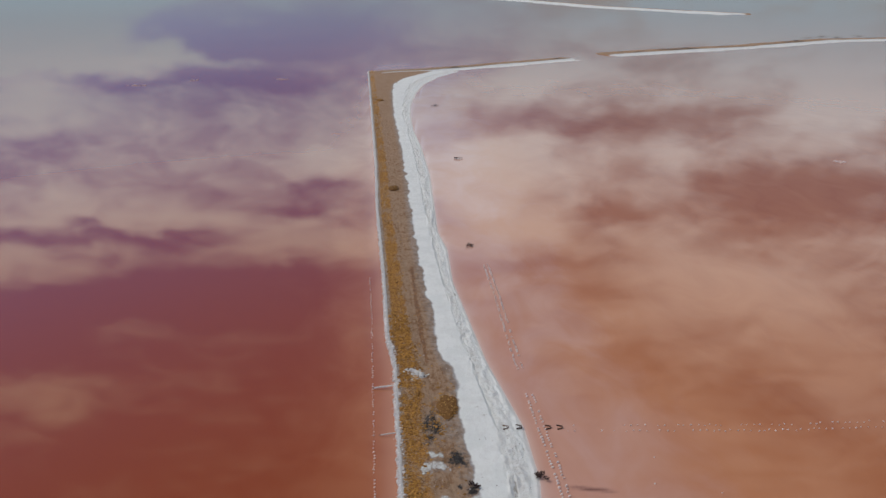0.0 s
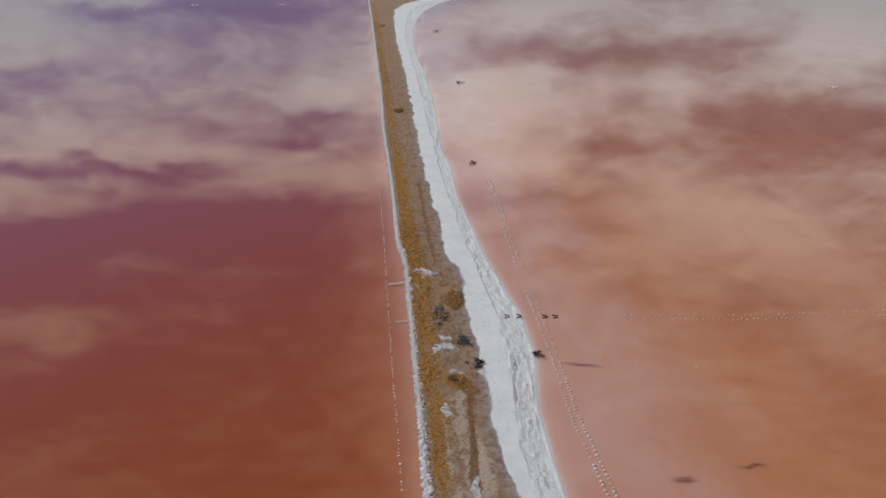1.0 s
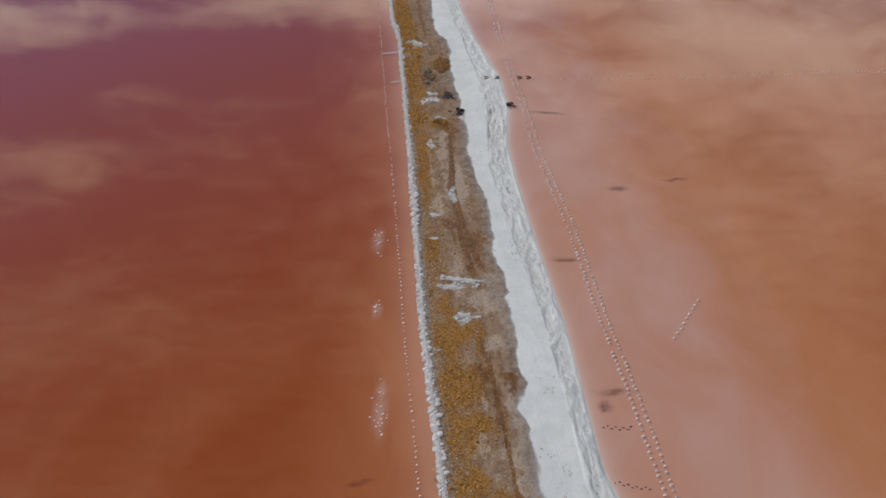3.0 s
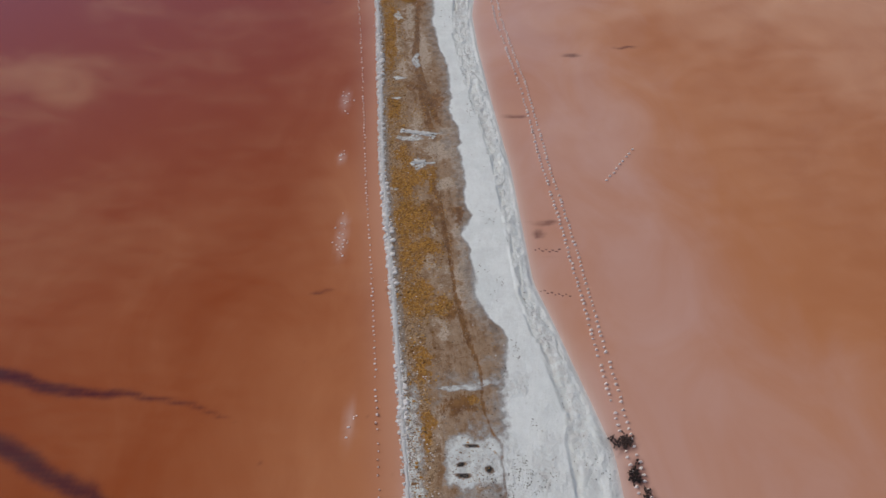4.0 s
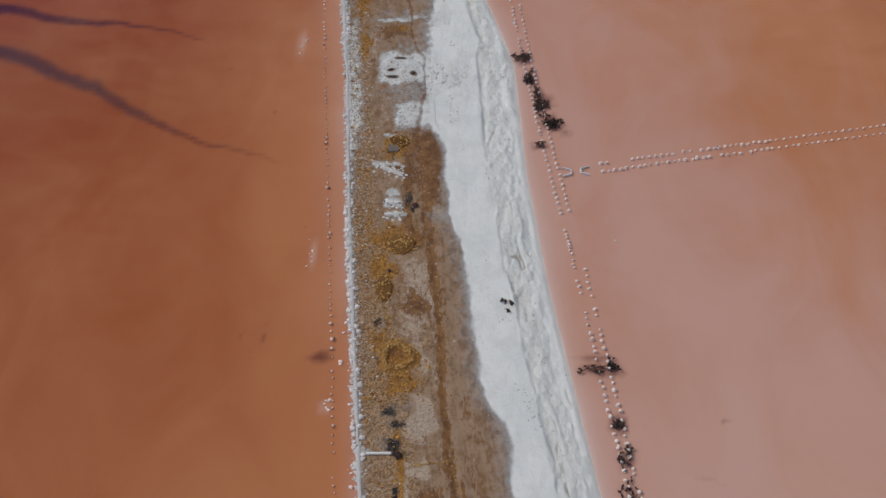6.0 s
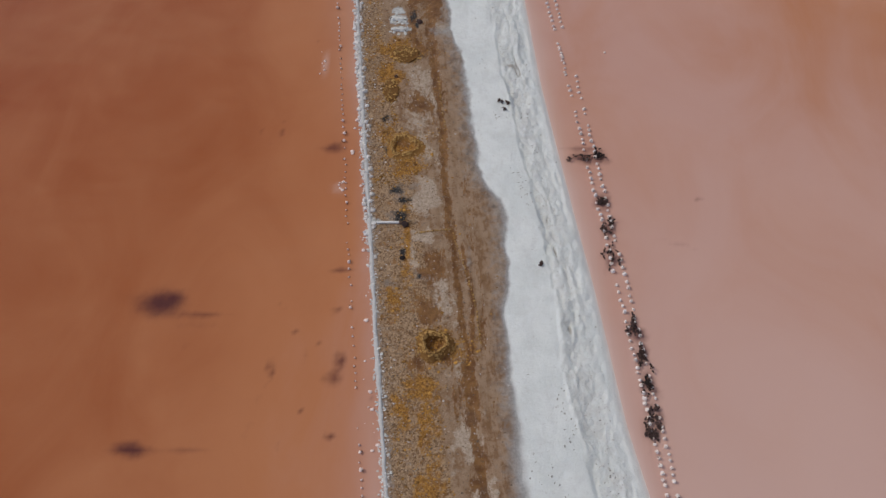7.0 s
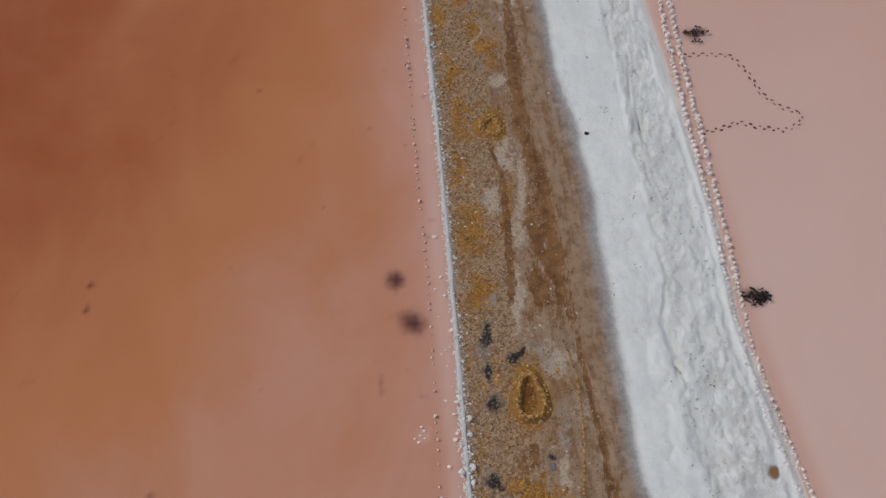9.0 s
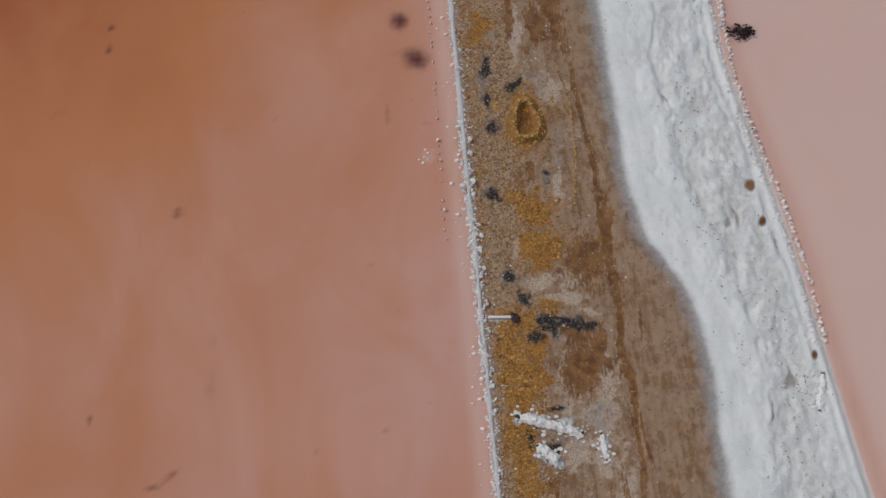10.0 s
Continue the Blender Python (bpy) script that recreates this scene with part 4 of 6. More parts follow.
def build_water():
    xs, ys = spread(-75, 75, 0.6, 6500), spread(-80, 290, 0.6, 7500)
    x, y = np.meshgrid(xs, ys)
    east, west = x - shore_e(y), edge_w(y) - x
    y_far = smooth(y, 40, 150)
    rim = 3.0 + 5.0 * (1 - smooth(y, 0, 60))
    left = (0.5 * smooth(west, -0.4 * rim, rim) + 0.5 * smooth(west, -4, 26)) * (0.16 + 0.63 * smooth(y, -45, 80)) + 0.26 * smooth(y, 80, 190) + 0.10 * smooth(west, 14, 45) * smooth(y, -45, 10) * (1 - smooth(y, 30, 90)) + 0.28 * smooth(west, 16, 45) * np.exp(-(((y - 4) / 22) ** 2))
    right = smooth(east, 8, 48) * (0.10 + 0.36 * y_far) + 0.08 * y_far
    beyond = y > 692 + 0.55 * (x + 69)
    deep = np.where(beyond, 0.55 + 0.14 * smooth(west, 0, 60), np.where(west > 0, left, np.maximum(right, 0)))
    deep = deep * (1 - 0.25 * smooth(y, 250, 700)) + 0.10 + 0.17 * smooth(west, 22, 95) * smooth(y, 90, 190) + 0.22 * smooth(west, 18, 45) * np.exp(-(((y - 102) / 15) ** 2))
    shelf = np.where(east > -1, 0.55 * np.exp(-np.maximum(east, 0) / 0.45) + 0.45 * np.exp(-np.maximum(east, 0) / 1.6), 0) * 0.72 * (y < 680)
    shelf = np.maximum(shelf, 0.36 * blobs(x, y, SALT_RAFTS, 0.5))
    shelf = np.maximum(shelf, 0.50 * (1 - smooth(y, -30, 85)) * smooth(east, 0, 3))
    shelf = np.maximum(shelf, 0.35 * np.exp(-((west - 1.0) / 0.9) ** 2) * (1 - smooth(y, -20, 60)))
    shelf = np.maximum(shelf, 0.16 * np.exp(-((west / 3.2) ** 2)) * (west > -1) * smooth(y, 50, 90))
    stain_shade = np.maximum(np.maximum(blobs(x, y, STAINS, 0.3) * 0.9, blobs(x, y, STAINS_B + STAINS_C, 0.5) * 0.72), blobs(x, y, FAINT, 0.5) * 0.3)
    stain_shade = np.maximum(stain_shade, np.maximum(streak(x, y, STREAK_N, 1.35), streak(x, y, STREAK_S, 1.6)))
    near = (np.abs(x) < 70) & (y > -75) & (y < 130)
    weed_and_shade = np.zeros_like(x)
    # weed specks, walked spots, and the bushes' shadows painted on the brine
    weed_and_shade[near] = np.maximum(np.maximum(0.5 * blobs(x[near], y[near], specks()), 0.30 * blobs(x[near], y[near], walked(), 0.4)), 0.75 * blobs(x[near], y[near], [(q[0] + 0.3, q[1] - 0.1, q[2] * 1.5, q[3] * 1.4, 0) for q in BUSHES]))
    stain_shade = np.maximum(stain_shade, weed_and_shade)
    z = np.zeros_like(x)
    ob = new("water", grid_mesh("water", x, y, z, {"deep": deep, "shelf": shelf, "stain_shade": stain_shade}))
    ob.data.materials.append(BRINE)
    return tagged(ob, "still pink and rust-orange brine mirroring broken clouds", "water", kind="structure")


water = build_water()


# ---- causeway and beach of salt ----
SURFACE = {}


def build_causeway():
    ys = np.r_[np.arange(-110, -60, 0.5), np.arange(-60, 200, 0.18), np.arange(200, 262, 0.3), np.arange(262, 690, 1.0)]
    f = np.linspace(0, 1, 191)[None, :]
    lw, se = edge_w(ys)[:, None], shore_e(ys)[:, None]
    x = lw + 0.15 + f * (se + 3.0 - lw)
    y = np.broadcast_to(ys[:, None], x.shape)
    sw = salt_w(y)
    across, beach = x - lw, (x - sw) / np.maximum(se - sw, 1)
    z = land_height(x, y)
    z[:, -1] = -0.5
    SURFACE.update(ys=ys, z=z)
    form, gully = beach_form(x, y)
    jag = fbm(x / 4, y / 4, 61) * 1.5 + fbm(x / 1.1, y / 1.1, 62) * 0.4
    crusty = 0.95 * np.exp(-(((y - 102) / 13) ** 4)) * (1 - smooth(across, 1.2, 2.6)) + 0.35 * (1 - smooth(across, 0.3, 1.3))
    gentle = 0.6 + 0.9 * np.exp(-(((y - 106) / 11) ** 4)) + 1.2 * (1 - smooth(y, 15, 60)) + 0.5 * smooth(vnoise(y / 6, y * 0, 49), 0.5, 0.9)
    crisp = smooth(blobs(x, y, SALT_BIT_ALL + SALT_FAR) + 0.5 * fbm(x / 0.5, y / 0.5, 68), 0.25, 0.6)
    crisp = np.maximum(0.84 * crisp, plots(x, y))
    salt = np.maximum(smooth(x - sw + jag / gentle, -1.3 * gentle, 1.2 * gentle), 0.66 * crisp)
    salt = np.maximum(salt, 0.36 * blobs(x, y, [(-2.5, 99.5, 3.6, 3.2, 0), (-1.5, 106.0, 3.4, 3.0, 0), (0.5, 110.5, 1.6, 2.6, 0), (-1.0, 113.2, 3.2, 1.0, 0), (-3.0, 113.0, 3.0, 0.9, 0), (-2.0, 95.0, 2.0, 2.0, 0), (2.5, 80.0, 2.5, 1.2, 0)]))
    salt = salt * (1 - blobs(x, y, BRINE_HOLES, 0.3) * 1.3)
    salt = np.maximum(salt, crusty * (0.6 + fbm(x / 0.7, y / 0.7, 66)))
    tx = track_x(y)
    slim = 1 - 0.7 * smooth(across, 2.4, 3.6) * smooth(y, 150, 166)
    strip = 5.6 - 2.6 * smooth(y, 40, 90) + 1.0 * smooth(y, 112, 125)
    grit = (1 - smooth(across + 1.6 * fbm(x / 2.0, y / 4.0, 73), strip - 0.8, strip + 0.9)) * smooth(across, 0.2, 0.6)
    less = 1 - 0.22 * smooth(y, -10, 0) * (1 - smooth(y, 52, 62))
    band = grit * (0.04 + 1.5 * fbm(x / 1.6, y / 4, 71, 5)) * less
    far_band = smooth(y, 150, 215) * (1 - smooth(across, 3.4, 5.4)) * smooth(across, 0.6, 1.4) * (0.55 + 1.6 * fbm(x / 2.2, y / 5, 72, 5))
    ochre = np.maximum(np.maximum(band, far_band), np.maximum(1.1 * less * slim * blobs(x, y, OCHRE_ALL + OCHRE_FAR), 0.7 * gravel_strip(x, y)))
    runs = ribbons(x, y, RUNNEL)
    wet = np.maximum(0.98 * runs, 1.25 * blobs(x, y, WET_ALL + WET_MORE))
    streaks = 0.75 * smooth(fbm((x - tx) / 0.8, y / 7, 80, 6), 0.08, 0.20) * smooth(x - tx, -3.4, -2.0) * (1 - smooth(x - tx, 1.6, 3.0)) * (0.2 + 1.0 * vnoise(y / 9, y * 0, 82)) * (1 - smooth(y, 85, 110))
    wet = np.maximum(np.maximum(wet, streaks), 1.3 * blobs(x, y, BRINE_HOLES, 0.3))
    salt = salt * (1 - 0.42 * smooth(wet, 0.3, 0.9) * smooth(y, 88, 92) * (1 - smooth(y, 118, 122)))
    middle = smooth(across, strip - 0.5, strip + 0.8) * (1 - smooth(x - tx, -0.8, 0.8))
    pale = np.maximum(1.05 * blobs(x, y, PALE_ALL), middle * (0.26 + 1.2 * fbm(x / 1.8, y / 3.2, 88, 4)) * (1 - 0.5 * smooth(y, 150, 220)))
    grey = np.maximum(smooth(x - sw, -3.6, -0.2) * 0.8, 0.8 * blobs(x, y, GREY_ALL + GREY_FAR))
    grey = np.maximum(grey, 0.9 * (1 - smooth(across, 0.7, 1.5)) * smooth(y, 60, 110))
    mud = 1.3 * blobs(x, y, MUD_ALL + MUD_FAR_HOLLOW)
    salt = salt * (1 - smooth(mud, 0.3, 0.7) * (y > 90))
    foot = 0.55 * smooth(se - x, 1.6, 0.0) + 0.45 * smooth(beach, 0.98, 1.03)
    # where relief shading and dirt are put into the salt's colour
    low = smooth(x - scarp(y), 0.0, 1.0) * (1 - smooth(beach, 0.75, 0.95))
    shade_grime = low * (0.28 + 1.6 * vnoise(x / 3, y / 9, 89) * vnoise(x / 5, y / 14, 90)) + 0.08
    shade_grime = np.maximum(shade_grime, (1 - smooth(y, -8, 14)) * smooth(x - sw, 0.5, 2.0) * (1 - smooth(beach, 0.8, 0.95)) * (0.10 + 0.7 * fbm(x / 2.2, y / 3, 92)))
    shade_grime = shade_grime + 0.9 * np.exp(-(((y - 105) / 13) ** 2)) * smooth(x - sw, -2, 0) * (1 - low) * np.maximum(0.15 + 1.6 * fbm(x / 2, y / 2, 58), 0)
    shade_grime = np.maximum(shade_grime, 1.1 * blobs(x, y, [(1.5, 99.6, 3.6, 0.8, 0), (-2.8, 99.4, 3.2, 0.8, 0), (3.4, 101.5, 1.2, 2.4, 20), (0.6, 112.5, 2.0, 1.2, 0)]))
    shade_grime = np.maximum(shade_grime, 0.45 * crisp * (x < sw + 1))
    me = grid_mesh("causeway", x, y, z, {"salt": salt, "ochre": ochre, "wet": wet, "grey": grey, "mud": mud, "foot": foot, "shade_grime": shade_grime, "pale": pale, "grit": grit, "gully": gully, "off": x - tx, "calm": smooth(x - sw, -3.5, -2.0) * (1 - 0.45 * smooth(y, 20, 70)) * (1 - np.exp(-(((y - 106) / 12) ** 4)))})
    ob = new("ground", me)
    me.materials.append(CAUSEWAY)
    return tagged(ob, "brown earth causeway with ochre gravel and a white salt beach", "causeway", kind="structure")


causeway = build_causeway()


def bank(name, label, path, half, height, shelf, seed):
    """A low earth bank along a path of (x, y), with a salt shelf of that width on its right-hand side."""
    px, py = np.array([q[0] for q in path], float), np.array([q[1] for q in path], float)
    run = np.r_[0, np.cumsum(np.hypot(np.diff(px), np.diff(py)))]
    s = np.arange(0, run[-1], 5.0)
    cx, cy = np.interp(s, run, px), np.interp(s, run, py)
    tx, ty = np.gradient(cx), np.gradient(cy)
    size = np.hypot(tx, ty)
    nx, ny = ty / size, -tx / size
    f = np.linspace(-half - 2, half + shelf + 2, 40)[None, :]
    x, y = cx[:, None] + nx[:, None] * f, cy[:, None] + ny[:, None] * f
    wob = 1.0 + 0.6 * fbm(s / 40, s * 0, seed)[:, None]
    z = height * (1 - smooth(np.abs(f), half * 0.6 * wob, half * wob + 1)) + 0.12 * (1 - smooth(f, (half + shelf) * wob * 0.9, (half + shelf) * wob + 1.5)) * (f > 0) - 0.06
    z = z + 0.1 * fbm(x / 6, y / 6, seed + 3)
    z[0], z[-1], z[:, 0], z[:, -1] = -0.3, -0.3, -0.3, -0.3
    salt = np.broadcast_to(smooth(f, half * 0.55, half * 0.8) + (1 - smooth(f, -half - 1, -half * 0.8)), x.shape)
    zero = np.zeros_like(x)
    ob = new(name, grid_mesh(name, x, y, z, {"salt": salt, "ochre": zero + 0.05 + 1.2 * fbm(x / 20, y / 20, seed), "wet": zero, "grey": zero, "mud": 0.8 * smooth(fbm(x / 18, y / 18, seed + 9), 0.04, 0.2), "foot": zero, "shade_grime": zero + 0.2, "pale": zero + 0.2, "grit": zero + 0.3, "gully": zero, "off": zero + f, "calm": zero}))
    ob.data.materials.append(CAUSEWAY)
    return tagged(ob, label, "embankment", kind="structure")


bank("ground", "far earth bank edged with white salt", [(-66, 676), (-55, 687), (-22, 699), (45, 744), (106, 786)], 9, 1.0, 9, 3)
bank("ground", "far earth bank edged with white salt", [(140, 818), (200, 850), (304, 900), (440, 985), (560, 1010), (900, 1080)], 14, 1.2, 10, 4)
bank("ground", "distant salt bank across the lake", [(200, 2700), (269, 2540), (410, 1985), (472, 1860), (560, 1700), (610, 1610)], 12, 1.5, 70, 5)


# ---- shared pieces ----
WOOD = varied("weathered_wood", (0.035, 0.024, 0.02), (0.11, 0.08, 0.066), 0.9, 9.0)
CRUST = varied("salt_crust", (0.61, 0.62, 0.615), (0.81, 0.835, 0.83), 0.8, 7.0)
PINK_CRUST = varied("brine_stained_salt", (0.78, 0.66, 0.62), (0.88, 0.83, 0.81), 0.75, 7.0)
WALL_SALT = varied("salt_skin", (0.52, 0.535, 0.55), (0.80, 0.82, 0.84), 0.8, 3.0, 0.06)
STONE = varied("ochre_stone", (0.19, 0.095, 0.030), (0.60, 0.38, 0.135), 0.9, 8.0)
GRAVEL = varied("ochre_gravel", (0.13, 0.056, 0.016), (0.61, 0.335, 0.082), 0.9, 6.0, 0.02, True)
# dark ochre ground that shows between ring and heap stones
EARTH = varied("dark_ochre_earth", (0.11, 0.05, 0.014), (0.34, 0.175, 0.05), 0.95, 5.0)
CHIPS = varied("salt_chips", (0.55, 0.52, 0.50), (0.82, 0.82, 0.83), 0.85, 6.0, 0.02, True)
GREY_CHIPS = varied("grey_chips", (0.10, 0.07, 0.05), (0.56, 0.44, 0.34), 0.9, 6.0, 0.02, True)
BRUSH = varied("dead_brush", (0.016, 0.011, 0.011), (0.075, 0.046, 0.042), 0.95, 5.0)
CONCRETE = varied("old_concrete", (0.07, 0.066, 0.064), (0.21, 0.198, 0.19), 0.9, 5.0)
IRON = varied("rusted_iron", (0.05, 0.035, 0.03), (0.17, 0.10, 0.07), 0.8, 8.0)
DRIFT = varied("grey_driftwood", (0.05, 0.042, 0.036), (0.16, 0.135, 0.115), 0.95, 5.0, 0.02, True)
MARK = varied("stirred_silt", (0.10, 0.046, 0.044), (0.24, 0.12, 0.105), 0.9, 8.0)

rng = random.Random(7)


def part(name, bm, mat_used, parent=None, label=""):
    me = bpy.data.meshes.new(name)
    bm.to_mesh(me)
    bm.free()
    me.materials.append(mat_used)
    ob = new(name, me)
    ob.parent = parent
    return tagged(ob, label)


def thing(name, x, y, z, label, category, group="", turn=0.0):
    ob = new(name)
    ob.empty_display_size = 0.2
    ob.matrix_basis = pose(x, y, z, 0, 0, turn)
    return tagged(ob, label, category, group)


def add_lump(bm, centre, size, seed, detail=1):
    """One rough crystal lump."""
    r = random.Random(seed)
    made = bmesh.ops.create_icosphere(bm, subdivisions=detail, radius=1.0)["verts"]
    sx, sy, sz = size
    turn = Euler((r.uniform(0, 6), r.uniform(0, 6), r.uniform(0, 6))).to_matrix()
    for v in made:
        q = turn @ v.co * r.uniform(0.72, 1.22)
        v.co = Vector((q.x * sx + centre[0], q.y * sy + centre[1], q.z * sz + centre[2]))


def add_bar(bm, a, b, r0, r1, sides=5):
    """A tapered round bar from a to b."""
    a, b = Vector(a), Vector(b)
    turn = (b - a).to_track_quat("Z", "Y").to_matrix()
    rings = []
    for at, r in ((a, r0), (b, r1)):
        rings.append([bm.verts.new(at + turn @ Vector((math.cos(6.2832 * k / sides) * r, math.sin(6.2832 * k / sides) * r, 0))) for k in range(sides)])
    for k in range(sides):
        bm.faces.new((rings[0][k], rings[0][(k + 1) % sides], rings[1][(k + 1) % sides], rings[1][k]))
    bm.faces.new(rings[1])
    bm.faces.new(rings[0][::-1])


def add_block(bm, centre, size, turn=0.0, wear=0.0, seed=0):
    r = random.Random(seed)
    made = bmesh.ops.create_cube(bm, size=1.0)["verts"]
    spin = Euler((0, 0, radians(turn))).to_matrix()
    for v in made:
        q = Vector((v.co.x * size[0], v.co.y * size[1], v.co.z * size[2])) * (1 + r.uniform(-wear, wear))
        v.co = spin @ q + Vector(centre)


def land(x, y):
    """Height of the built causeway at a place."""
    lw, se = float(edge_w(np.array(y))), float(shore_e(np.array(y)))
    k = int(np.clip(np.searchsorted(SURFACE["ys"], y), 0, len(SURFACE["ys"]) - 1))
    row = SURFACE["z"][k]
    return float(np.interp((x - lw - 0.15) / (se + 3.0 - lw), np.linspace(0, 1, len(row)), row))


def stone_meshes(count, mat_used, name):
    out = []
    for k in range(count):
        bm = bmesh.new()
        add_lump(bm, (0, 0, 0), (1.0, 0.72, 0.55), 100 + k)
        me = bpy.data.meshes.new(name)
        bm.to_mesh(me)
        bm.free()
        me.materials.append(mat_used)
        out.append(me)
    return out


STONES = stone_meshes(6, STONE, "stone")


def scatter_mesh(name, places, mat_used, flat_z=0.6, knobbly=False):
    """Many small angular (or rounder, knobbly) lumps (x, y, z, size) in one mesh."""
    p = np.array(places, float)
    n = len(p)
    r = np.random.RandomState(len(p) % 1000)
    base = np.array([(1, 0, 0), (-1, 0, 0), (0, 1, 0), (0, -1, 0), (0, 0, 1), (0, 0, -1)], float)
    tri = np.array([(0, 2, 4), (2, 1, 4), (1, 3, 4), (3, 0, 4), (2, 0, 5), (1, 2, 5), (3, 1, 5), (0, 3, 5)])
    if knobbly:
        ball = bmesh.new()
        bmesh.ops.create_icosphere(ball, subdivisions=1, radius=1.0)
        base = np.array([tuple(q.co) for q in ball.verts])
        tri = np.array([[q.index for q in face.verts] for face in ball.faces])
        ball.free()
    v = base[None] * (r.uniform(0.75, 1.2, (n, len(base), 1)) if knobbly else r.uniform(0.6, 1.3, (n, 6, 1)))
    a = r.uniform(0, 6.28, n)
    c, s = np.cos(a)[:, None], np.sin(a)[:, None]
    x = v[:, :, 0] * c - v[:, :, 1] * s + 0.35 * v[:, :, 2]
    y = v[:, :, 0] * s + v[:, :, 1] * c
    v = np.stack([x, y * 0.75, v[:, :, 2] * flat_z], -1) * p[:, None, 3:4] + p[:, None, :3]
    faces = (tri[None] + len(base) * np.arange(n)[:, None, None]).reshape(-1, 3)
    me = bpy.data.meshes.new(name)
    me.from_pydata(v.reshape(-1, 3).tolist(), [], faces.tolist())
    me.materials.append(mat_used)
    return me


# ---- wall of the west side ----
def build_wall():
    ys = np.r_[np.arange(-110, 262, 0.2), np.arange(262, 686, 2.0)]
    ring = [(-0.24, -0.5), (-0.25, 0.45), (-0.20, 0.62), (-0.10, 0.71), (0.06, 0.72), (0.17, 0.66), (0.24, 0.5), (0.3, 0.2)]
    cx = edge_w(ys) + 0.12 * fbm(ys / 3, ys * 0, 81) + 0.1 * fbm(ys / 0.8, ys * 0, 83)
    swell = (1.0 + 0.3 * smooth(ys, 90, 130) + 0.9 * smooth(ys, 200, 420)) * (1.0 + 0.9 * fbm(ys / 1.7, ys * 0, 84))
    x = np.stack([cx + a * swell + 0.16 * fbm(ys / 0.5, ys * 0 + a * 7, 87, 3) for a, b in ring], -1)
    z = np.stack([np.where(b > 0.3, b + 0.08 * fbm(ys / 1.1, ys * 0 + b * 9, 85), b) for a, b in ring], -1)
    y = np.broadcast_to(ys[:, None], x.shape)
    ob = new("wall_west", grid_mesh("wall_west", x, y, z, {}))
    ob.data.materials.append(WALL_SALT)
    return tagged(ob, "low retaining wall sheathed in grey-white salt", "retaining wall", kind="structure")


wall = build_wall()


def lump_meshes():
    out = []
    for k in range(6):
        bm = bmesh.new()
        for j in range(4):
            add_lump(bm, (rng.uniform(-0.6, 0.6), rng.uniform(-0.6, 0.6), rng.uniform(0, 0.5)), [rng.uniform(0.25, 0.6)] * 3, 300 + 10 * k + j)
        me = bpy.data.meshes.new("salt_lump")
        bm.to_mesh(me)
        bm.free()
        me.materials.append(CRUST)
        out.append(me)
    return out


LUMPS = lump_meshes()


def crusted(y):
    """How thickly salt grows on the wall."""
    return float(0.35 + 1.5 * vnoise(np.array([y / 11.0]), np.array([0.5]), 90)[0] * (0.4 + (52 < y < 100) + (y < -14) * 0.9 + (y > 105) * 1.1))


def grow_wall_salt():
    near, far = [], []
    y = -58.0
    while y < 420:
        c = crusted(y)
        side = rng.choice((-1, -1, -1, 1)) if y < 250 else -1
        off = rng.uniform(0.16, 0.42) if side < 0 else rng.uniform(0.2, 0.55)
        size = rng.uniform(0.11, 0.25) * (0.6 + 0.5 * c)
        (near if len(near) < 300 and y < 125 else far).append((float(edge_w(np.array(y))) + side * off, y, rng.uniform(0.3, 0.6) if side < 0 else 0.66, size))
        y += rng.uniform(0.15, 0.75) / (0.35 + c)
    extra = []
    for y in np.arange(-58, 260, 0.09):
        c = crusted(y)
        if rng.random() < 0.8 * c:
            extra.append((float(edge_w(np.array(y))) + rng.gauss(-0.08, 0.26), y, rng.uniform(0.5, 0.74), rng.uniform(0.05, 0.14)))
    for x, y, z, s in near:
        ob = new("salt_lump", rng.choice(LUMPS))
        ob.parent = wall
        ob.matrix_basis = pose(x, y, z, 0, 0, rng.uniform(0, 360)) @ Matrix.Diagonal((s * 1.4, s, s * 1.1, 1))
    ob = new("salt_growth", scatter_mesh("salt_growth", [q for p in far for q in ((p[0], p[1], p[2], p[3] * 1.1), (p[0] - 0.15, p[1] + 0.2, p[2] - 0.15, p[3] * 0.8))] + extra, CHIPS, 0.9, True))
    ob.parent = wall
    tagged(ob, kind="stuff")


grow_wall_salt()


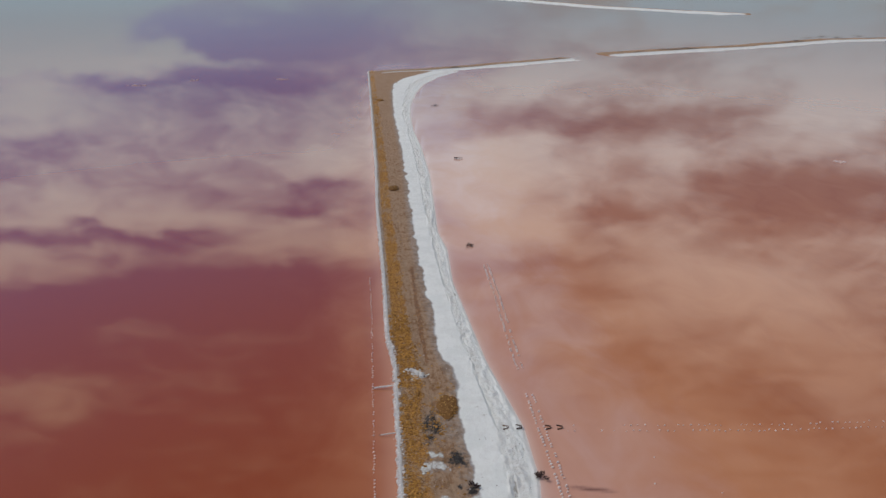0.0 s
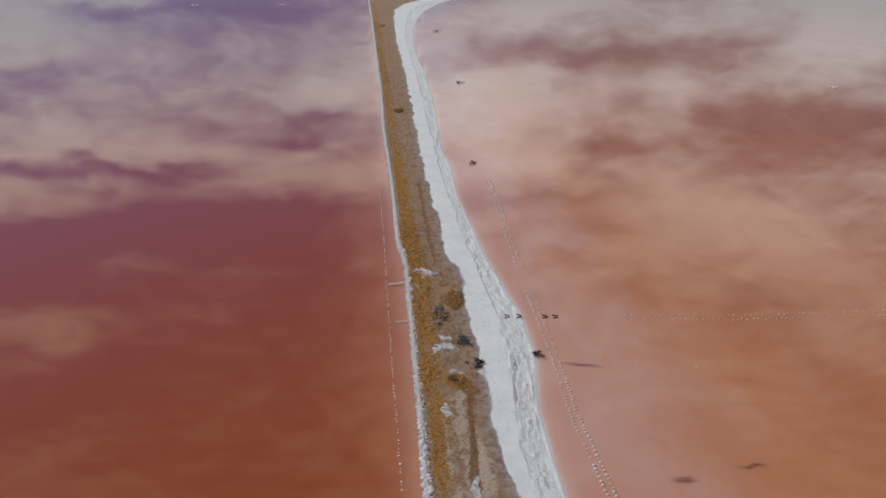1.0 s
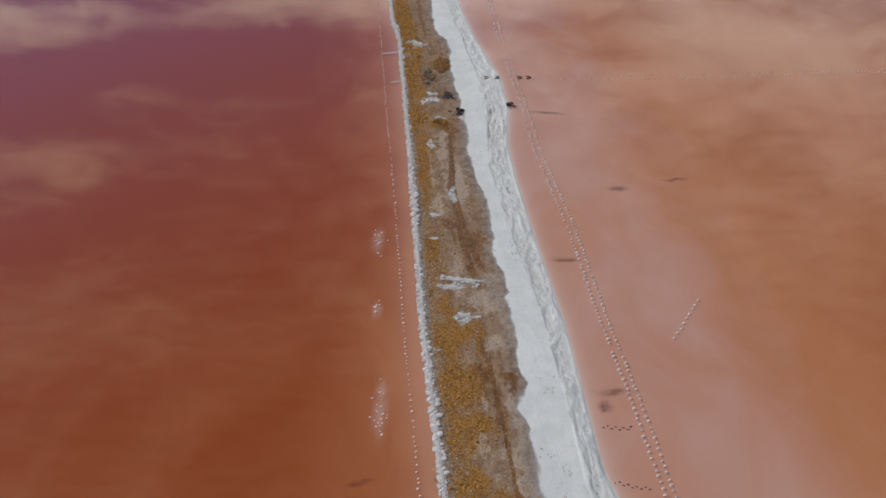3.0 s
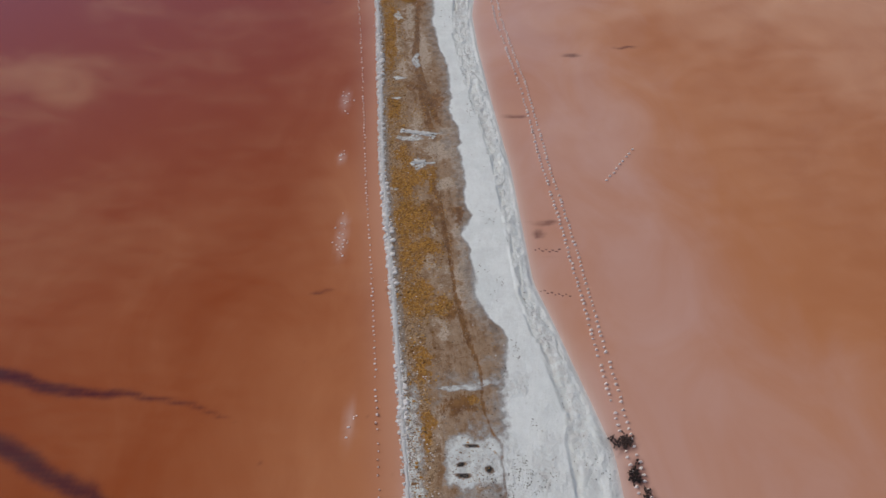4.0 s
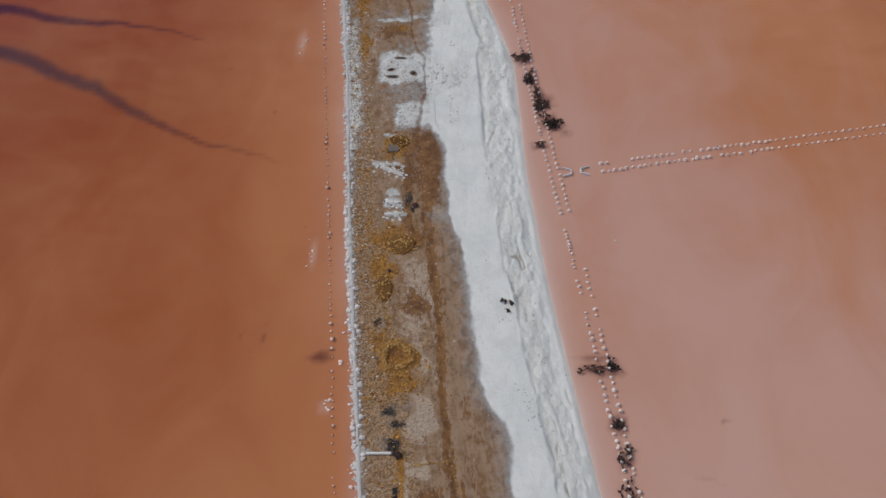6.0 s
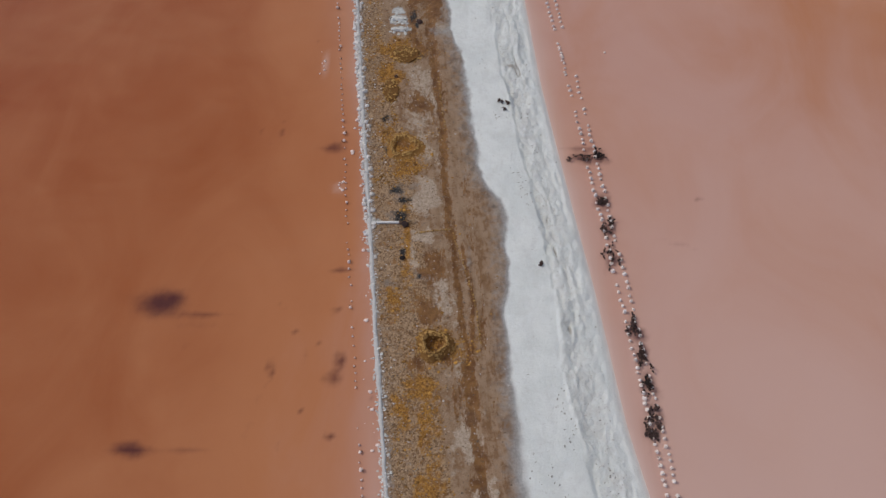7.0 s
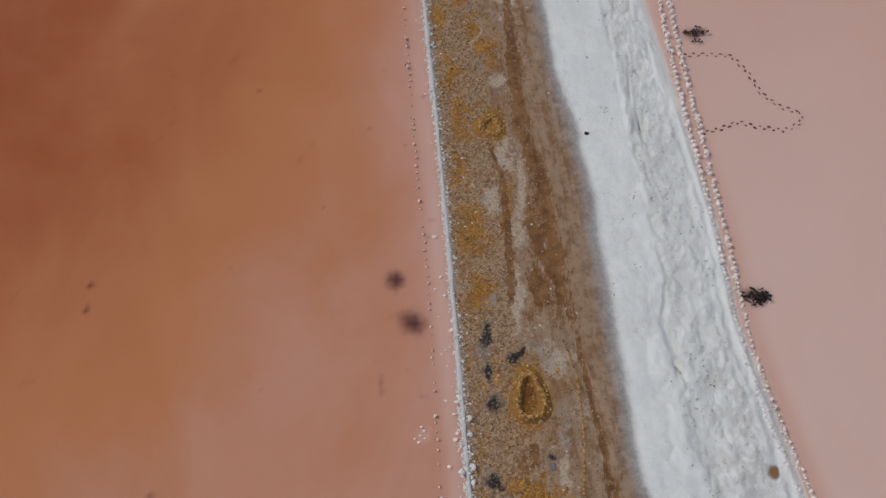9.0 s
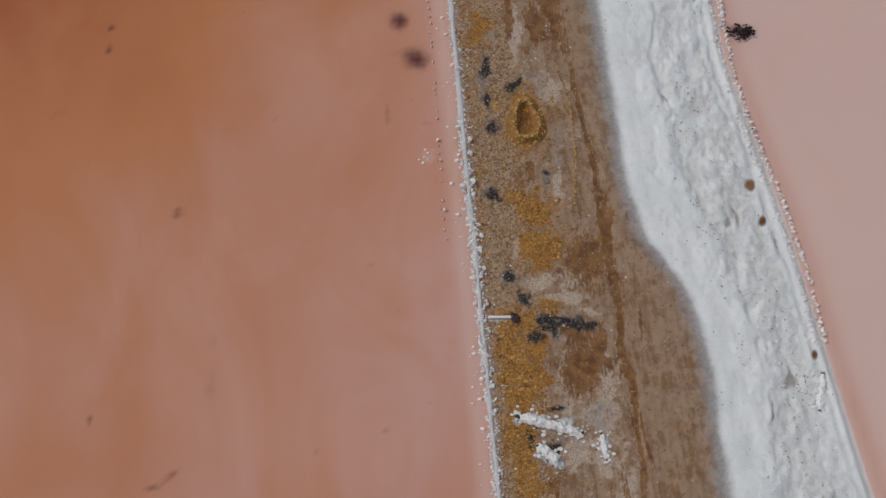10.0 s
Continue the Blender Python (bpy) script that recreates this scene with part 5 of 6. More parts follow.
# ---- gravel and chips on the causeway ----
def scatter_gravel():
    r = np.random.RandomState(3)
    n = 170000
    y = np.r_[r.uniform(-56, 262, int(n * 0.8)), r.uniform(200, 560, n - int(n * 0.8))]
    lw, sw = edge_w(y), salt_w(y)
    x = lw + 0.3 + r.uniform(0, 1, n) * (sw - lw - 1.1)
    across = x - lw
    strip = 3.9 - 0.9 * smooth(y, 40, 90) + 1.0 * smooth(y, 112, 125)
    band = (1 - smooth(across, strip - 0.8, strip + 0.9)) * smooth(across, 0.3, 0.9) * (0.10 + 1.3 * fbm(x / 1.6, y / 4, 71, 5)) + smooth(y, 195, 240) * (1 - smooth(across, 3.4, 5.4)) * 0.5
    want = np.maximum(band, np.maximum(0.9 * blobs(x, y, OCHRE_ALL + OCHRE_FAR) * (1 - 0.8 * smooth(across, 2.4, 3.6) * smooth(y, 150, 166)), 0.9 * gravel_strip(x, y))) * (1 - smooth(blobs(x, y, WET_ALL), 0.3, 0.6)) * (1 - 0.5 * smooth(y, -10, 0) * (1 - smooth(y, 52, 62))) + 0.004
    want = want * (0.45 + 1.6 * fbm(x / 1.3, y / 1.3, 91))
    pick = r.uniform(0, 1, n) < want * np.where(y > 262, 0.7, 1.5)
    x, y = x[pick], y[pick]
    z = land_height(x, y) + 0.02
    s = r.uniform(0.05, 0.15, len(x)) * (1 + 0.8 * (r.uniform(0, 1, len(x)) > 0.9)) * np.where(y > 200, 1.7, 1.0)
    ob = new("gravel", scatter_mesh("gravel", np.stack([x, y, z, s], -1), GRAVEL, 0.6))
    tagged(ob, "ochre-yellow angular gravel strewn over the causeway", "gravel", kind="stuff")
    # pale and grey chips along the wall and round the salty stretch
    n = 30000
    y = r.uniform(-56, 262, n)
    lw, sw = edge_w(y), salt_w(y)
    x = lw + 0.25 + r.uniform(0, 1, n) ** 2.2 * (sw - lw)
    salty = 0.03 + 0.12 * (1 - smooth(x - lw, 1.0, 3.0)) + 0.9 * np.exp(-(((y - 100) / 14) ** 2)) * (1 - smooth(x - lw, 2.2, 4.2)) + 0.35 * (1 - smooth(x - lw, 0.3, 0.9))
    pick = r.uniform(0, 1, n) < salty * (0.5 + 1.5 * fbm(x / 1.1, y / 1.1, 93))
    px, py = x[pick], y[pick]
    ob = new("salt_chips", scatter_mesh("salt_chips", np.stack([px, py, land_height(px, py) + 0.02, r.uniform(0.04, 0.14, len(px))], -1), CHIPS, 0.6))
    tagged(ob, "loose white salt chips on brown earth", "salt chips", kind="stuff")
    n = 110000
    y = r.uniform(-56, 262, n)
    lw, sw = edge_w(y), salt_w(y)
    x = lw + 0.4 + r.uniform(0, 1, n) ** 1.6 * (sw - lw - 1.5)
    pick = r.uniform(0, 1, n) < (0.5 + 1.2 * np.exp(-(((y - 106) / 13) ** 2)) * (1 - smooth(x - lw, 1.0, 2.8))) * (0.5 + 1.5 * fbm(x / 1.1, y / 1.1, 94)) * (1 - 0.85 * smooth(x - track_x(y), 0.3, 1.5))
    px, py = x[pick], y[pick]
    ob = new("pebbles", scatter_mesh("pebbles", np.stack([px, py, land_height(px, py) + 0.01, r.uniform(0.035, 0.1, len(px)) * (1 + 0.6 * (r.uniform(0, 1, len(px)) > 0.93))], -1), GREY_CHIPS, 0.6))
    tagged(ob, "grey-brown pebbles lying on the bare earth", "pebbles", kind="stuff")


scatter_gravel()


# ---- rings and heaps of stone ----
def lay_stone(parent, x, y, z, size, r):
    ob = new("stone", r.choice(STONES))
    ob.parent = parent
    ob.matrix_basis = pose(x, y, z, r.uniform(-25, 25), r.uniform(-25, 25), r.uniform(0, 360)) @ Matrix.Diagonal((size, size * r.uniform(0.8, 1.2), size * r.uniform(0.7, 1.1), 1))


def stone_ring(x, y, rx, ry, height, width, count, label, seed, turn=0.0):
    r = random.Random(seed)
    base = thing("stone_ring", x, y, land(x, y) - 0.03, label, "stone ring", "stone rings on the causeway", turn)
    bm = bmesh.new()
    segs, prof = 40, [(-1.25, -0.12), (-0.6, 0.45), (-0.1, 0.9), (0.25, 1.0), (0.7, 0.6), (1.5, 0.18), (2.6, -0.15)]
    rings = []
    for k in range(segs):
        a = 6.2832 * k / segs
        wob = 1 + 0.10 * math.sin(3 * a + seed) + r.uniform(-0.05, 0.05)
        rings.append([bm.verts.new(((rx + o * width) * math.cos(a) * wob, (ry + o * width) * math.sin(a) * wob, h * height * r.uniform(0.85, 1.1))) for o, h in prof])
    for k in range(segs):
        for j in range(len(prof) - 1):
            bm.faces.new((rings[k][j], rings[k][j + 1], rings[(k + 1) % segs][j + 1], rings[(k + 1) % segs][j]))
    part("rim", bm, EARTH, base)
    for k in range(count):
        a, o = r.uniform(0, 6.2832), r.uniform(-0.35, 0.7) if k % 5 < 3 else r.uniform(-0.9, 1.5) if k % 5 < 4 else r.uniform(1.2, 2.6)
        wob = 1 + 0.10 * math.sin(3 * a + seed)
        h = np.interp(o, [q[0] for q in prof], [q[1] for q in prof]) * height
        lay_stone(base, (rx + o * width) * math.cos(a) * wob, (ry + o * width) * math.sin(a) * wob, h + 0.03, r.uniform(0.09, 0.19), r)


stone_ring(0.5, 40.8, 1.1, 0.95, 0.9, 0.36, 260, "high ring of ochre stones round a dark hollow", 1)
stone_ring(-3.0, 63.8, 1.35, 1.15, 0.35, 0.35, 230, "low ring of ochre stones with a bare middle", 2)
stone_ring(6.1, -14.7, 1.1, 1.85, 0.6, 0.38, 300, "oval ring of ochre stones round a brown hollow", 3, 4.0)
stone_ring(3.1, 11.8, 0.8, 0.85, 0.30, 0.42, 170, "broken ring of ochre stones with a muddy middle", 4)
stone_ring(-13.7, 201.8, 1.2, 1.0, 0.6, 0.4, 80, "dark ring of stones on bare grey earth", 5)


def stone_heap(x, y, rx, ry, height, count, label, seed):
    r = random.Random(seed)
    base = thing("stone_heap", x, y, land(x, y) - 0.02, label, "stone heap", "stone heaps on the causeway")
    bm = bmesh.new()
    bmesh.ops.create_icosphere(bm, subdivisions=3, radius=1.0)
    for v in bm.verts:
        k = 1 + 0.3 * noise.noise(v.co * 2.5 + Vector((seed, 0, 0)))
        v.co = Vector((v.co.x * rx * k, v.co.y * ry * k, max(v.co.z, -0.15) * height * k))
    part("core", bm, EARTH, base)
    for k in range(count):
        a, q = r.uniform(0, 6.2832), math.sqrt(r.uniform(0, 1.35))
        lay_stone(base, rx * q * math.cos(a), ry * q * math.sin(a), max(0.02, height * math.sqrt(max(0.0, 1 - q * q))) + 0.03, r.uniform(0.09, 0.2), r)


stone_heap(-3.0, 76.9, 1.7, 1.2, 0.4, 110, "spread heap of yellow-ochre stones", 11)
stone_heap(-4.6, 71.5, 0.9, 1.6, 0.25, 60, "low heap of ochre stones beside the wall", 12)
stone_heap(-3.6, 91.3, 1.3, 0.9, 0.3, 70, "heap of ochre stones beside a grey slab", 13)
stone_heap(-13.2, 227.0, 1.7, 3.6, 0.5, 120, "broad mound of ochre stones on grey earth", 14)
stone_heap(-30.3, 359.7, 1.8, 2.6, 0.9, 60, "dark stone heap on the far causeway", 15)
stone_heap(-49.9, 546.4, 2.2, 3.0, 1.0, 40, "dark stone heap on the far causeway", 16)


def stone_row(points, label, seed, spacing=0.19):
    """A single file of stones along a bent line."""
    r = random.Random(seed)
    px, py = [q[0] for q in points], [q[1] for q in points]
    run = np.r_[0, np.cumsum(np.hypot(np.diff(px), np.diff(py)))]
    base = thing("stone_row", px[0], py[0], land(px[0], py[0]), label, "stone row", "rows of kerb stones")
    for s in np.arange(0, run[-1], spacing):
        x, y = float(np.interp(s, run, px)), float(np.interp(s, run, py))
        lay_stone(base, x - px[0] + r.uniform(-0.05, 0.05), y - py[0] + r.uniform(-0.05, 0.05), land(x, y) - land(px[0], py[0]) + 0.04, r.uniform(0.1, 0.17), r)


stone_row([(9.4, -9.7), (10.3, -12.2), (10.7, -15.5), (10.8, -18.7), (10.5, -22.7), (9.9, -24.0)], "curving single row of ochre kerb stones", 21)
stone_row([(-1.5, 53.0), (0.6, 53.3), (2.3, 53.5)], "short straight row of ochre kerb stones", 22)
stone_row([(-6.6, 125.6), (-5.9, 124.2), (-6.2, 123.2), (-8.3, 122.5)], "bent row of pale kerb stones", 23)
stone_row([(2.4, 53.0), (3.6, 49.0), (4.6, 45.0), (5.0, 41.0)], "row of small stones edging the cart track", 24, 0.3)
stone_row([(0.9, 73.5), (1.2, 70.0), (1.6, 66.5)], "row of small stones edging the cart track", 25, 0.3)


# ---- old jetty posts ----
def make_post(r, height, crust, mat_crust, label, group, seed, name="salt_post", wrap=1.9):
    rr = random.Random(seed)
    bm = bmesh.new()
    add_bar(bm, (0, 0, -0.5), (rr.uniform(-0.12, 0.12), rr.uniform(-0.12, 0.12), height * (0.8 if name == "salt_post" else 1.1)), r, r * 0.85, 7)
    me = bpy.data.meshes.new("post")
    bm.to_mesh(me)
    bm.free()
    me.materials.append(WOOD)
    ob = new(name, me)
    tagged(ob, label, "post", group)
    bm = bmesh.new()
    add_lump(bm, (0, 0, 0.06), (crust, crust, crust * 0.65), seed + 1, 2)
    add_lump(bm, (rr.uniform(-0.02, 0.02), rr.uniform(-0.02, 0.02), height * 0.75), (r * wrap, r * wrap, height * (0.42 if wrap < 2 else 0.65)), seed + 2, 2)
    for k in range(3):
        a = rr.uniform(0, 6.28)
        add_lump(bm, (math.cos(a) * crust * 0.7, math.sin(a) * crust * 0.7, rr.uniform(0.02, height * 0.7)), [crust * rr.uniform(0.35, 0.6)] * 3, seed + 5 + k)
    part("salt_collar", bm, mat_crust, ob)
    return ob


E_LABEL, E_GROUP = "short wooden jetty post with a white salt collar", "posts of the old jetty"
POST_KINDS = [make_post(0.06, 0.30, 0.165, PINK_CRUST, E_LABEL, E_GROUP, 500 + 40 * k) for k in range(6)]
used = set()


def stand(kinds, x, y, z=0.0, scale=1.0):
    """Puts up a post: the first of each kind is the model itself."""
    ob = rng.choice(kinds)
    m = pose(x, y, z, rng.uniform(-7, 7), rng.uniform(-7, 7), rng.uniform(0, 360))
    if ob.name not in used:
        used.add(ob.name)
        ob.matrix_basis = m
        return ob
    done = copy_thing(ob, m)
    done.scale = [scale * rng.uniform(0.75, 1.2)] * 3
    return done


far_posts = []


def east_posts():
    y = -36.0
    while y < 292:
        x = float(posts_e(np.array(y)))
        ground = max(0.0, land(x, y)) if y < 12 else 0.0
        single = 74.5 < y < 80.0
        gap = 69.5 < y < 70.5 or 80 < y < 81 or (y > 225 and 232 < y < 240)
        for side in (-1, 1):
            if gap or (single and side > 0) or rng.random() < (0.07 if y < 200 else 0.2):
                continue
            px, py = x + side * (0.47 if y < 60 else 0.52) + rng.uniform(-0.1, 0.1), y + side * 0.22 + rng.uniform(-0.12, 0.12)
            if y < 68:
                stand(POST_KINDS, px, py, ground, 1.08 if y > 28 else 1.3 if y > -4 else 0.85)
            else:
                far_posts.append((px, py, 0.1, rng.uniform(0.15, 0.23)))
        y += 0.42 if single else rng.uniform(0.52, 0.66) if y < 40 else rng.uniform(0.66, 0.84)


east_posts()


def post_ridge():
    """Knobbly salt grown together round the feet of the posts near the shore."""
    spots = []
    for y in np.arange(-36, 26, 0.11):
        x = float(posts_e(np.array(y)))
        for side in (-1, 1):
            if rng.random() < 0.45 + 0.4 * float(vnoise(np.array([y / 4]), np.array([side * 3.0]), 99)[0]):
                px = x + side * 0.47 + rng.gauss(0, 0.14)
                spots.append((px, y + side * 0.22, max(0.0, land(px, float(y))) + 0.03, rng.uniform(0.07, 0.2)))
    ob = new("salt_ridge", scatter_mesh("salt_ridge", spots, CHIPS, 0.7, True))
    tagged(ob, "knobbly white salt grown round the feet of shore posts", "salt ridge", kind="stuff")


post_ridge()


def cross_posts():
    x = 20.5
    while x < 41:
        y = 87.2 + 0.166 * (x - 16)
        for side in (-1, 1):
            if rng.random() > 0.1 and not (21.5 < x < 24 and side > 0):
                stand(POST_KINDS, x + rng.uniform(-0.12, 0.12), y + side * 0.6 + rng.uniform(-0.1, 0.1), 0.0, 1.05)
        x += rng.uniform(0.66, 0.8)
    while x < 260:
        y = 87.2 + 0.166 * (x - 16)
        for side in (-1, 1):
            far_posts.append((x, y + side * 0.6, 0.1, rng.uniform(0.13, 0.19)))
        x += rng.uniform(0.75, 0.95)
    x = 6.5
    while x < 330:
        y = 221.6 + max(0.0, x - 40) * 0.055
        for side in (-1, 1):
            if rng.random() > 0.12 and not (9 < x < 16 and rng.random() < 0.5):
                far_posts.append((x + rng.uniform(-0.15, 0.15), y + side * 0.75 + rng.uniform(-0.2, 0.2), 0.06, rng.uniform(0.09, 0.16)))
        x += rng.uniform(0.9, 1.2)
    for k in range(9):
        far_posts.append((17.2 + k * 0.62 + rng.uniform(-0.15, 0.15), 147.5 + k * 0.85 + rng.uniform(-0.2, 0.2), 0.1, 0.2))
    for px, py in ((20.9, 77.8), (16.9, 208.0), (18.5, 214.0), (26.0, 206.0)):
        far_posts.append((px, py, 0.05, 0.13))


cross_posts()
ob = new("far_salt_posts", scatter_mesh("far_salt_posts", far_posts, PINK_CRUST, 1.1, True))
tagged(ob, "distant salt-crusted post stumps standing in brine", "posts", kind="stuff")
tops = new("timber", scatter_mesh("timber", [(q[0] + 0.03, q[1] - 0.04, q[2] + q[3] * 0.75, q[3] * 0.3) for q in far_posts if q[1] < 160], WOOD, 1.2))
tops.parent = ob
tagged(tops, "dark weathered post tops", kind="stuff")

STAKE_CRUST = varied("pink_salt_film", (0.74, 0.55, 0.50), (0.88, 0.76, 0.73), 0.75, 7.0)
W_LABEL, W_GROUP = "thin stake crusted with pinkish salt", "stakes along the wall"
STAKES = [make_post(0.03, 0.13, 0.08, STAKE_CRUST, W_LABEL, W_GROUP, 900 + 30 * k, "stake", 2.8) for k in range(4)]
far_stakes = []


def west_stakes():
    y = -26.0
    while y < 284:
        x = float(posts_w(np.array(y))) + rng.uniform(-0.1, 0.1)
        if rng.random() > 0.14:
            if y < 110:
                stand(STAKES, x, y, 0.0, 1.05 + 0.8 * (rng.random() < 0.2))
            else:
                far_stakes.append((x, y, 0.05, rng.uniform(0.11, 0.2)))
        y += rng.uniform(0.55, 1.0)
    # salt rafts just under and over the brine
    for cx, cy, rx, ry, n in ((-20.4, 135.6, 0.5, 1.8, 46), (-22.8, 168.0, 0.4, 1.8, 30), (-22.0, 153.0, 0.3, 1.0, 14), (-12.6, 76.0, 0.3, 1.2, 14), (-9.9, 58.8, 0.35, 0.45, 14), (-3.3, -18.0, 0.35, 0.35, 14), (-16.9, 108.5, 0.3, 1.5, 12)):
        for k in range(n // 2):
            far_stakes.append((cx + rng.gauss(0, rx), cy + rng.gauss(0, ry), 0.03, rng.uniform(0.08, 0.2)))
    y = -50.0
    while y < 70:
        if rng.random() < 0.25 + 0.3 * (-50 < y < -16):
            far_stakes.append((float(edge_w(np.array(y))) - rng.uniform(0.4, 1.6), y, 0.03, rng.choice((0.06, 0.08, 0.1, 0.14, 0.24)) * rng.uniform(0.8, 1.2)))
        y += rng.uniform(0.2, 0.7)


west_stakes()
for cx, cy, length in ((-220.0, 613.0, 7.5), (-128.0, 645.0, 4.0), (-190.0, 640.0, 2.5), (146.2, 399.5, 2.0)):
    for k in range(16):
        far_stakes.append((cx + rng.uniform(-1, 1) * length, cy + rng.gauss(0, 0.8), 0.03, rng.uniform(0.3, 0.6)))
ob = new("salt_rafts", scatter_mesh("salt_rafts", far_stakes, STAKE_CRUST, 0.7, True))
tagged(ob, "small pinkish salt growths breaking the brine", "salt growths", kind="stuff")


# ---- dead brush caught on the posts ----
def dead_bush(x, y, z, rx, ry, height, twigs, label, seed):
    r = random.Random(seed)
    base = thing("dead_bush", x, y, z, label, "dead bush", "dead bushes by the shore")
    bm = bmesh.new()
    leaf = bmesh.new()
    stems = [(r.gauss(0, 0.42), r.gauss(0, 0.42)) for _ in range(max(4, int(8 * max(rx, ry))))]
    for k in range(twigs):
        sx, sy = r.choice(stems)
        a, q = r.uniform(0, 6.2832), r.uniform(0.25, 1.0)
        p0 = Vector((sx * rx, sy * ry, 0.0))
        p1 = p0 + Vector((math.cos(a) * rx * 0.28 * q, math.sin(a) * ry * 0.28 * q, height * r.uniform(0.3, 0.8)))
        p2 = p1 + Vector((math.cos(a + r.uniform(-0.9, 0.9)) * rx * 0.28 * q, math.sin(a + r.uniform(-0.9, 0.9)) * ry * 0.28 * q, height * r.uniform(-0.3, 0.4)))
        p2.z = max(p2.z, 0.03)
        add_bar(bm, p0, p1, 0.03, 0.018, 3)
        add_bar(bm, p1, p2, 0.018, 0.007, 3)
        for j in range(5):
            c = p1.lerp(p2, r.uniform(0, 1.1))
            add_lump(leaf, c, (r.uniform(0.04, 0.14), r.uniform(0.04, 0.14), r.uniform(0.02, 0.07)), r.randint(0, 9999))
    part("brushwood", bm, BRUSH, base)
    part("dry_foliage", leaf, BRUSH, base)


for k, (x, y, rx, ry, n) in enumerate(BUSHES):
    dead_bush(x, y, 0.0, rx * 1.3, ry * 1.3, 0.45, n, "dark leafless bush stranded against the jetty posts", 40 + k)
dead_bush(27.8, -5.5, 0.0, 1.6, 0.9, 0.5, 80, "black tangled bush lying in shallow brine", 70)
dead_bush(8.1, 69.8, land(8.1, 69.8), 0.6, 0.6, 0.3, 30, "small black dry bush on the white salt", 71)
dead_bush(11.3, 49.5, land(11.3, 49.5), 0.3, 0.35, 0.2, 14, "small black dry bush on the white salt", 72)
dead_bush(0.5, 209.6, 0.1, 1.2, 1.0, 0.7, 60, "black dry bush at the edge of the salt", 73)
dead_bush(-9.6, 206.8, land(-9.6, 206.8), 1.0, 0.8, 0.5, 40, "black dry bush on grey earth", 74)
dead_bush(-7.2, 405.0, 0.0, 1.6, 1.3, 0.8, 40, "lone dark bush standing in the lake", 75)
dead_bush(-5.7, 305.5, 0.0, 1.3, 1.2, 0.7, 40, "lone dark bush standing in the lake", 76)
dead_bush(-17.2, 531.0, 0.0, 1.8, 1.4, 0.9, 40, "lone dark bush standing in the lake", 77)
for k, (x, y) in enumerate(((395, 962), (430, 1003), (470, 1012), (505, 1030), (455, 1020))):
    dead_bush(x, y, 0.6, 7, 4, 2.2, 60, "dark low scrub on the far salt flat", 80 + k)


# ---- cradles, pipes, poles and logs ----
def cradle(x, y, z, size, turn, label, mat_used):
    """A U of old concrete beams."""
    base = thing("jetty_cradle", x, y, z, label, "jetty cradle", "cradles of the old jetty", turn)
    for name, c, s, flare in (("beam", (0, 0.46, 0.12), (1.1, 0.13, 0.3), -18), ("beam", (0, -0.46, 0.12), (1.1, 0.13, 0.3), 18), ("crosspiece", (0.52, 0, 0.14), (0.13, 0.62, 0.34), 0)):
        bm = bmesh.new()
        add_block(bm, tuple(v * size for v in c), tuple(v * size for v in s), flare, 0.06, int(x * 10) % 97)
        bmesh.ops.bevel(bm, geom=bm.edges[:], offset=0.03, segments=1, affect="EDGES")
        part(name, bm, mat_used, base)


cradle(16.3, 87.2, 0.0, 1.0, 0, "salt-whitened concrete U-shaped cradle standing in brine", WALL_SALT)
cradle(18.5, 87.4, 0.0, 1.0, 180, "salt-whitened concrete U-shaped cradle standing in brine", WALL_SALT)
for x, turn in ((3.3, 0), (5.2, 0)):
    cradle(x, 221.8, 0.0, 0.85, turn, "dark concrete U-shaped cradle standing in brine", IRON)
for x, turn in ((-3.7, 0), (-1.5, 0)):
    cradle(x, 221.6, max(0.02, land(x, 221.6) - 0.05), 0.85, turn, "dark concrete U-shaped cradle half buried in salt", IRON)


def drain_pipe(x0, x1, y, label):
    z = land(x1, y)
    base = thing("drain_pipe", x0, y, z + 0.14, label, "drain pipe", "drain pipes through the wall")
    bm = bmesh.new()
    add_bar(bm, (0, 0, 0), (x1 - x0, 0, 0), 0.13, 0.13, 10)
    part("pipe", bm, WALL_SALT, base)
    bm = bmesh.new()
    add_bar(bm, (x1 - x0 - 0.05, 0, 0), (x1 - x0 + 0.12, 0, 0), 0.19, 0.19, 10)
    part("collar", bm, IRON, base, "dark rusted iron collar")


drain_pipe(-5.6, -3.2, 54.2, "white salt-crusted drain pipe with a dark mouth")
drain_pipe(2.2, 4.3, -33.4, "white salt-crusted drain pipe with a dark mouth")


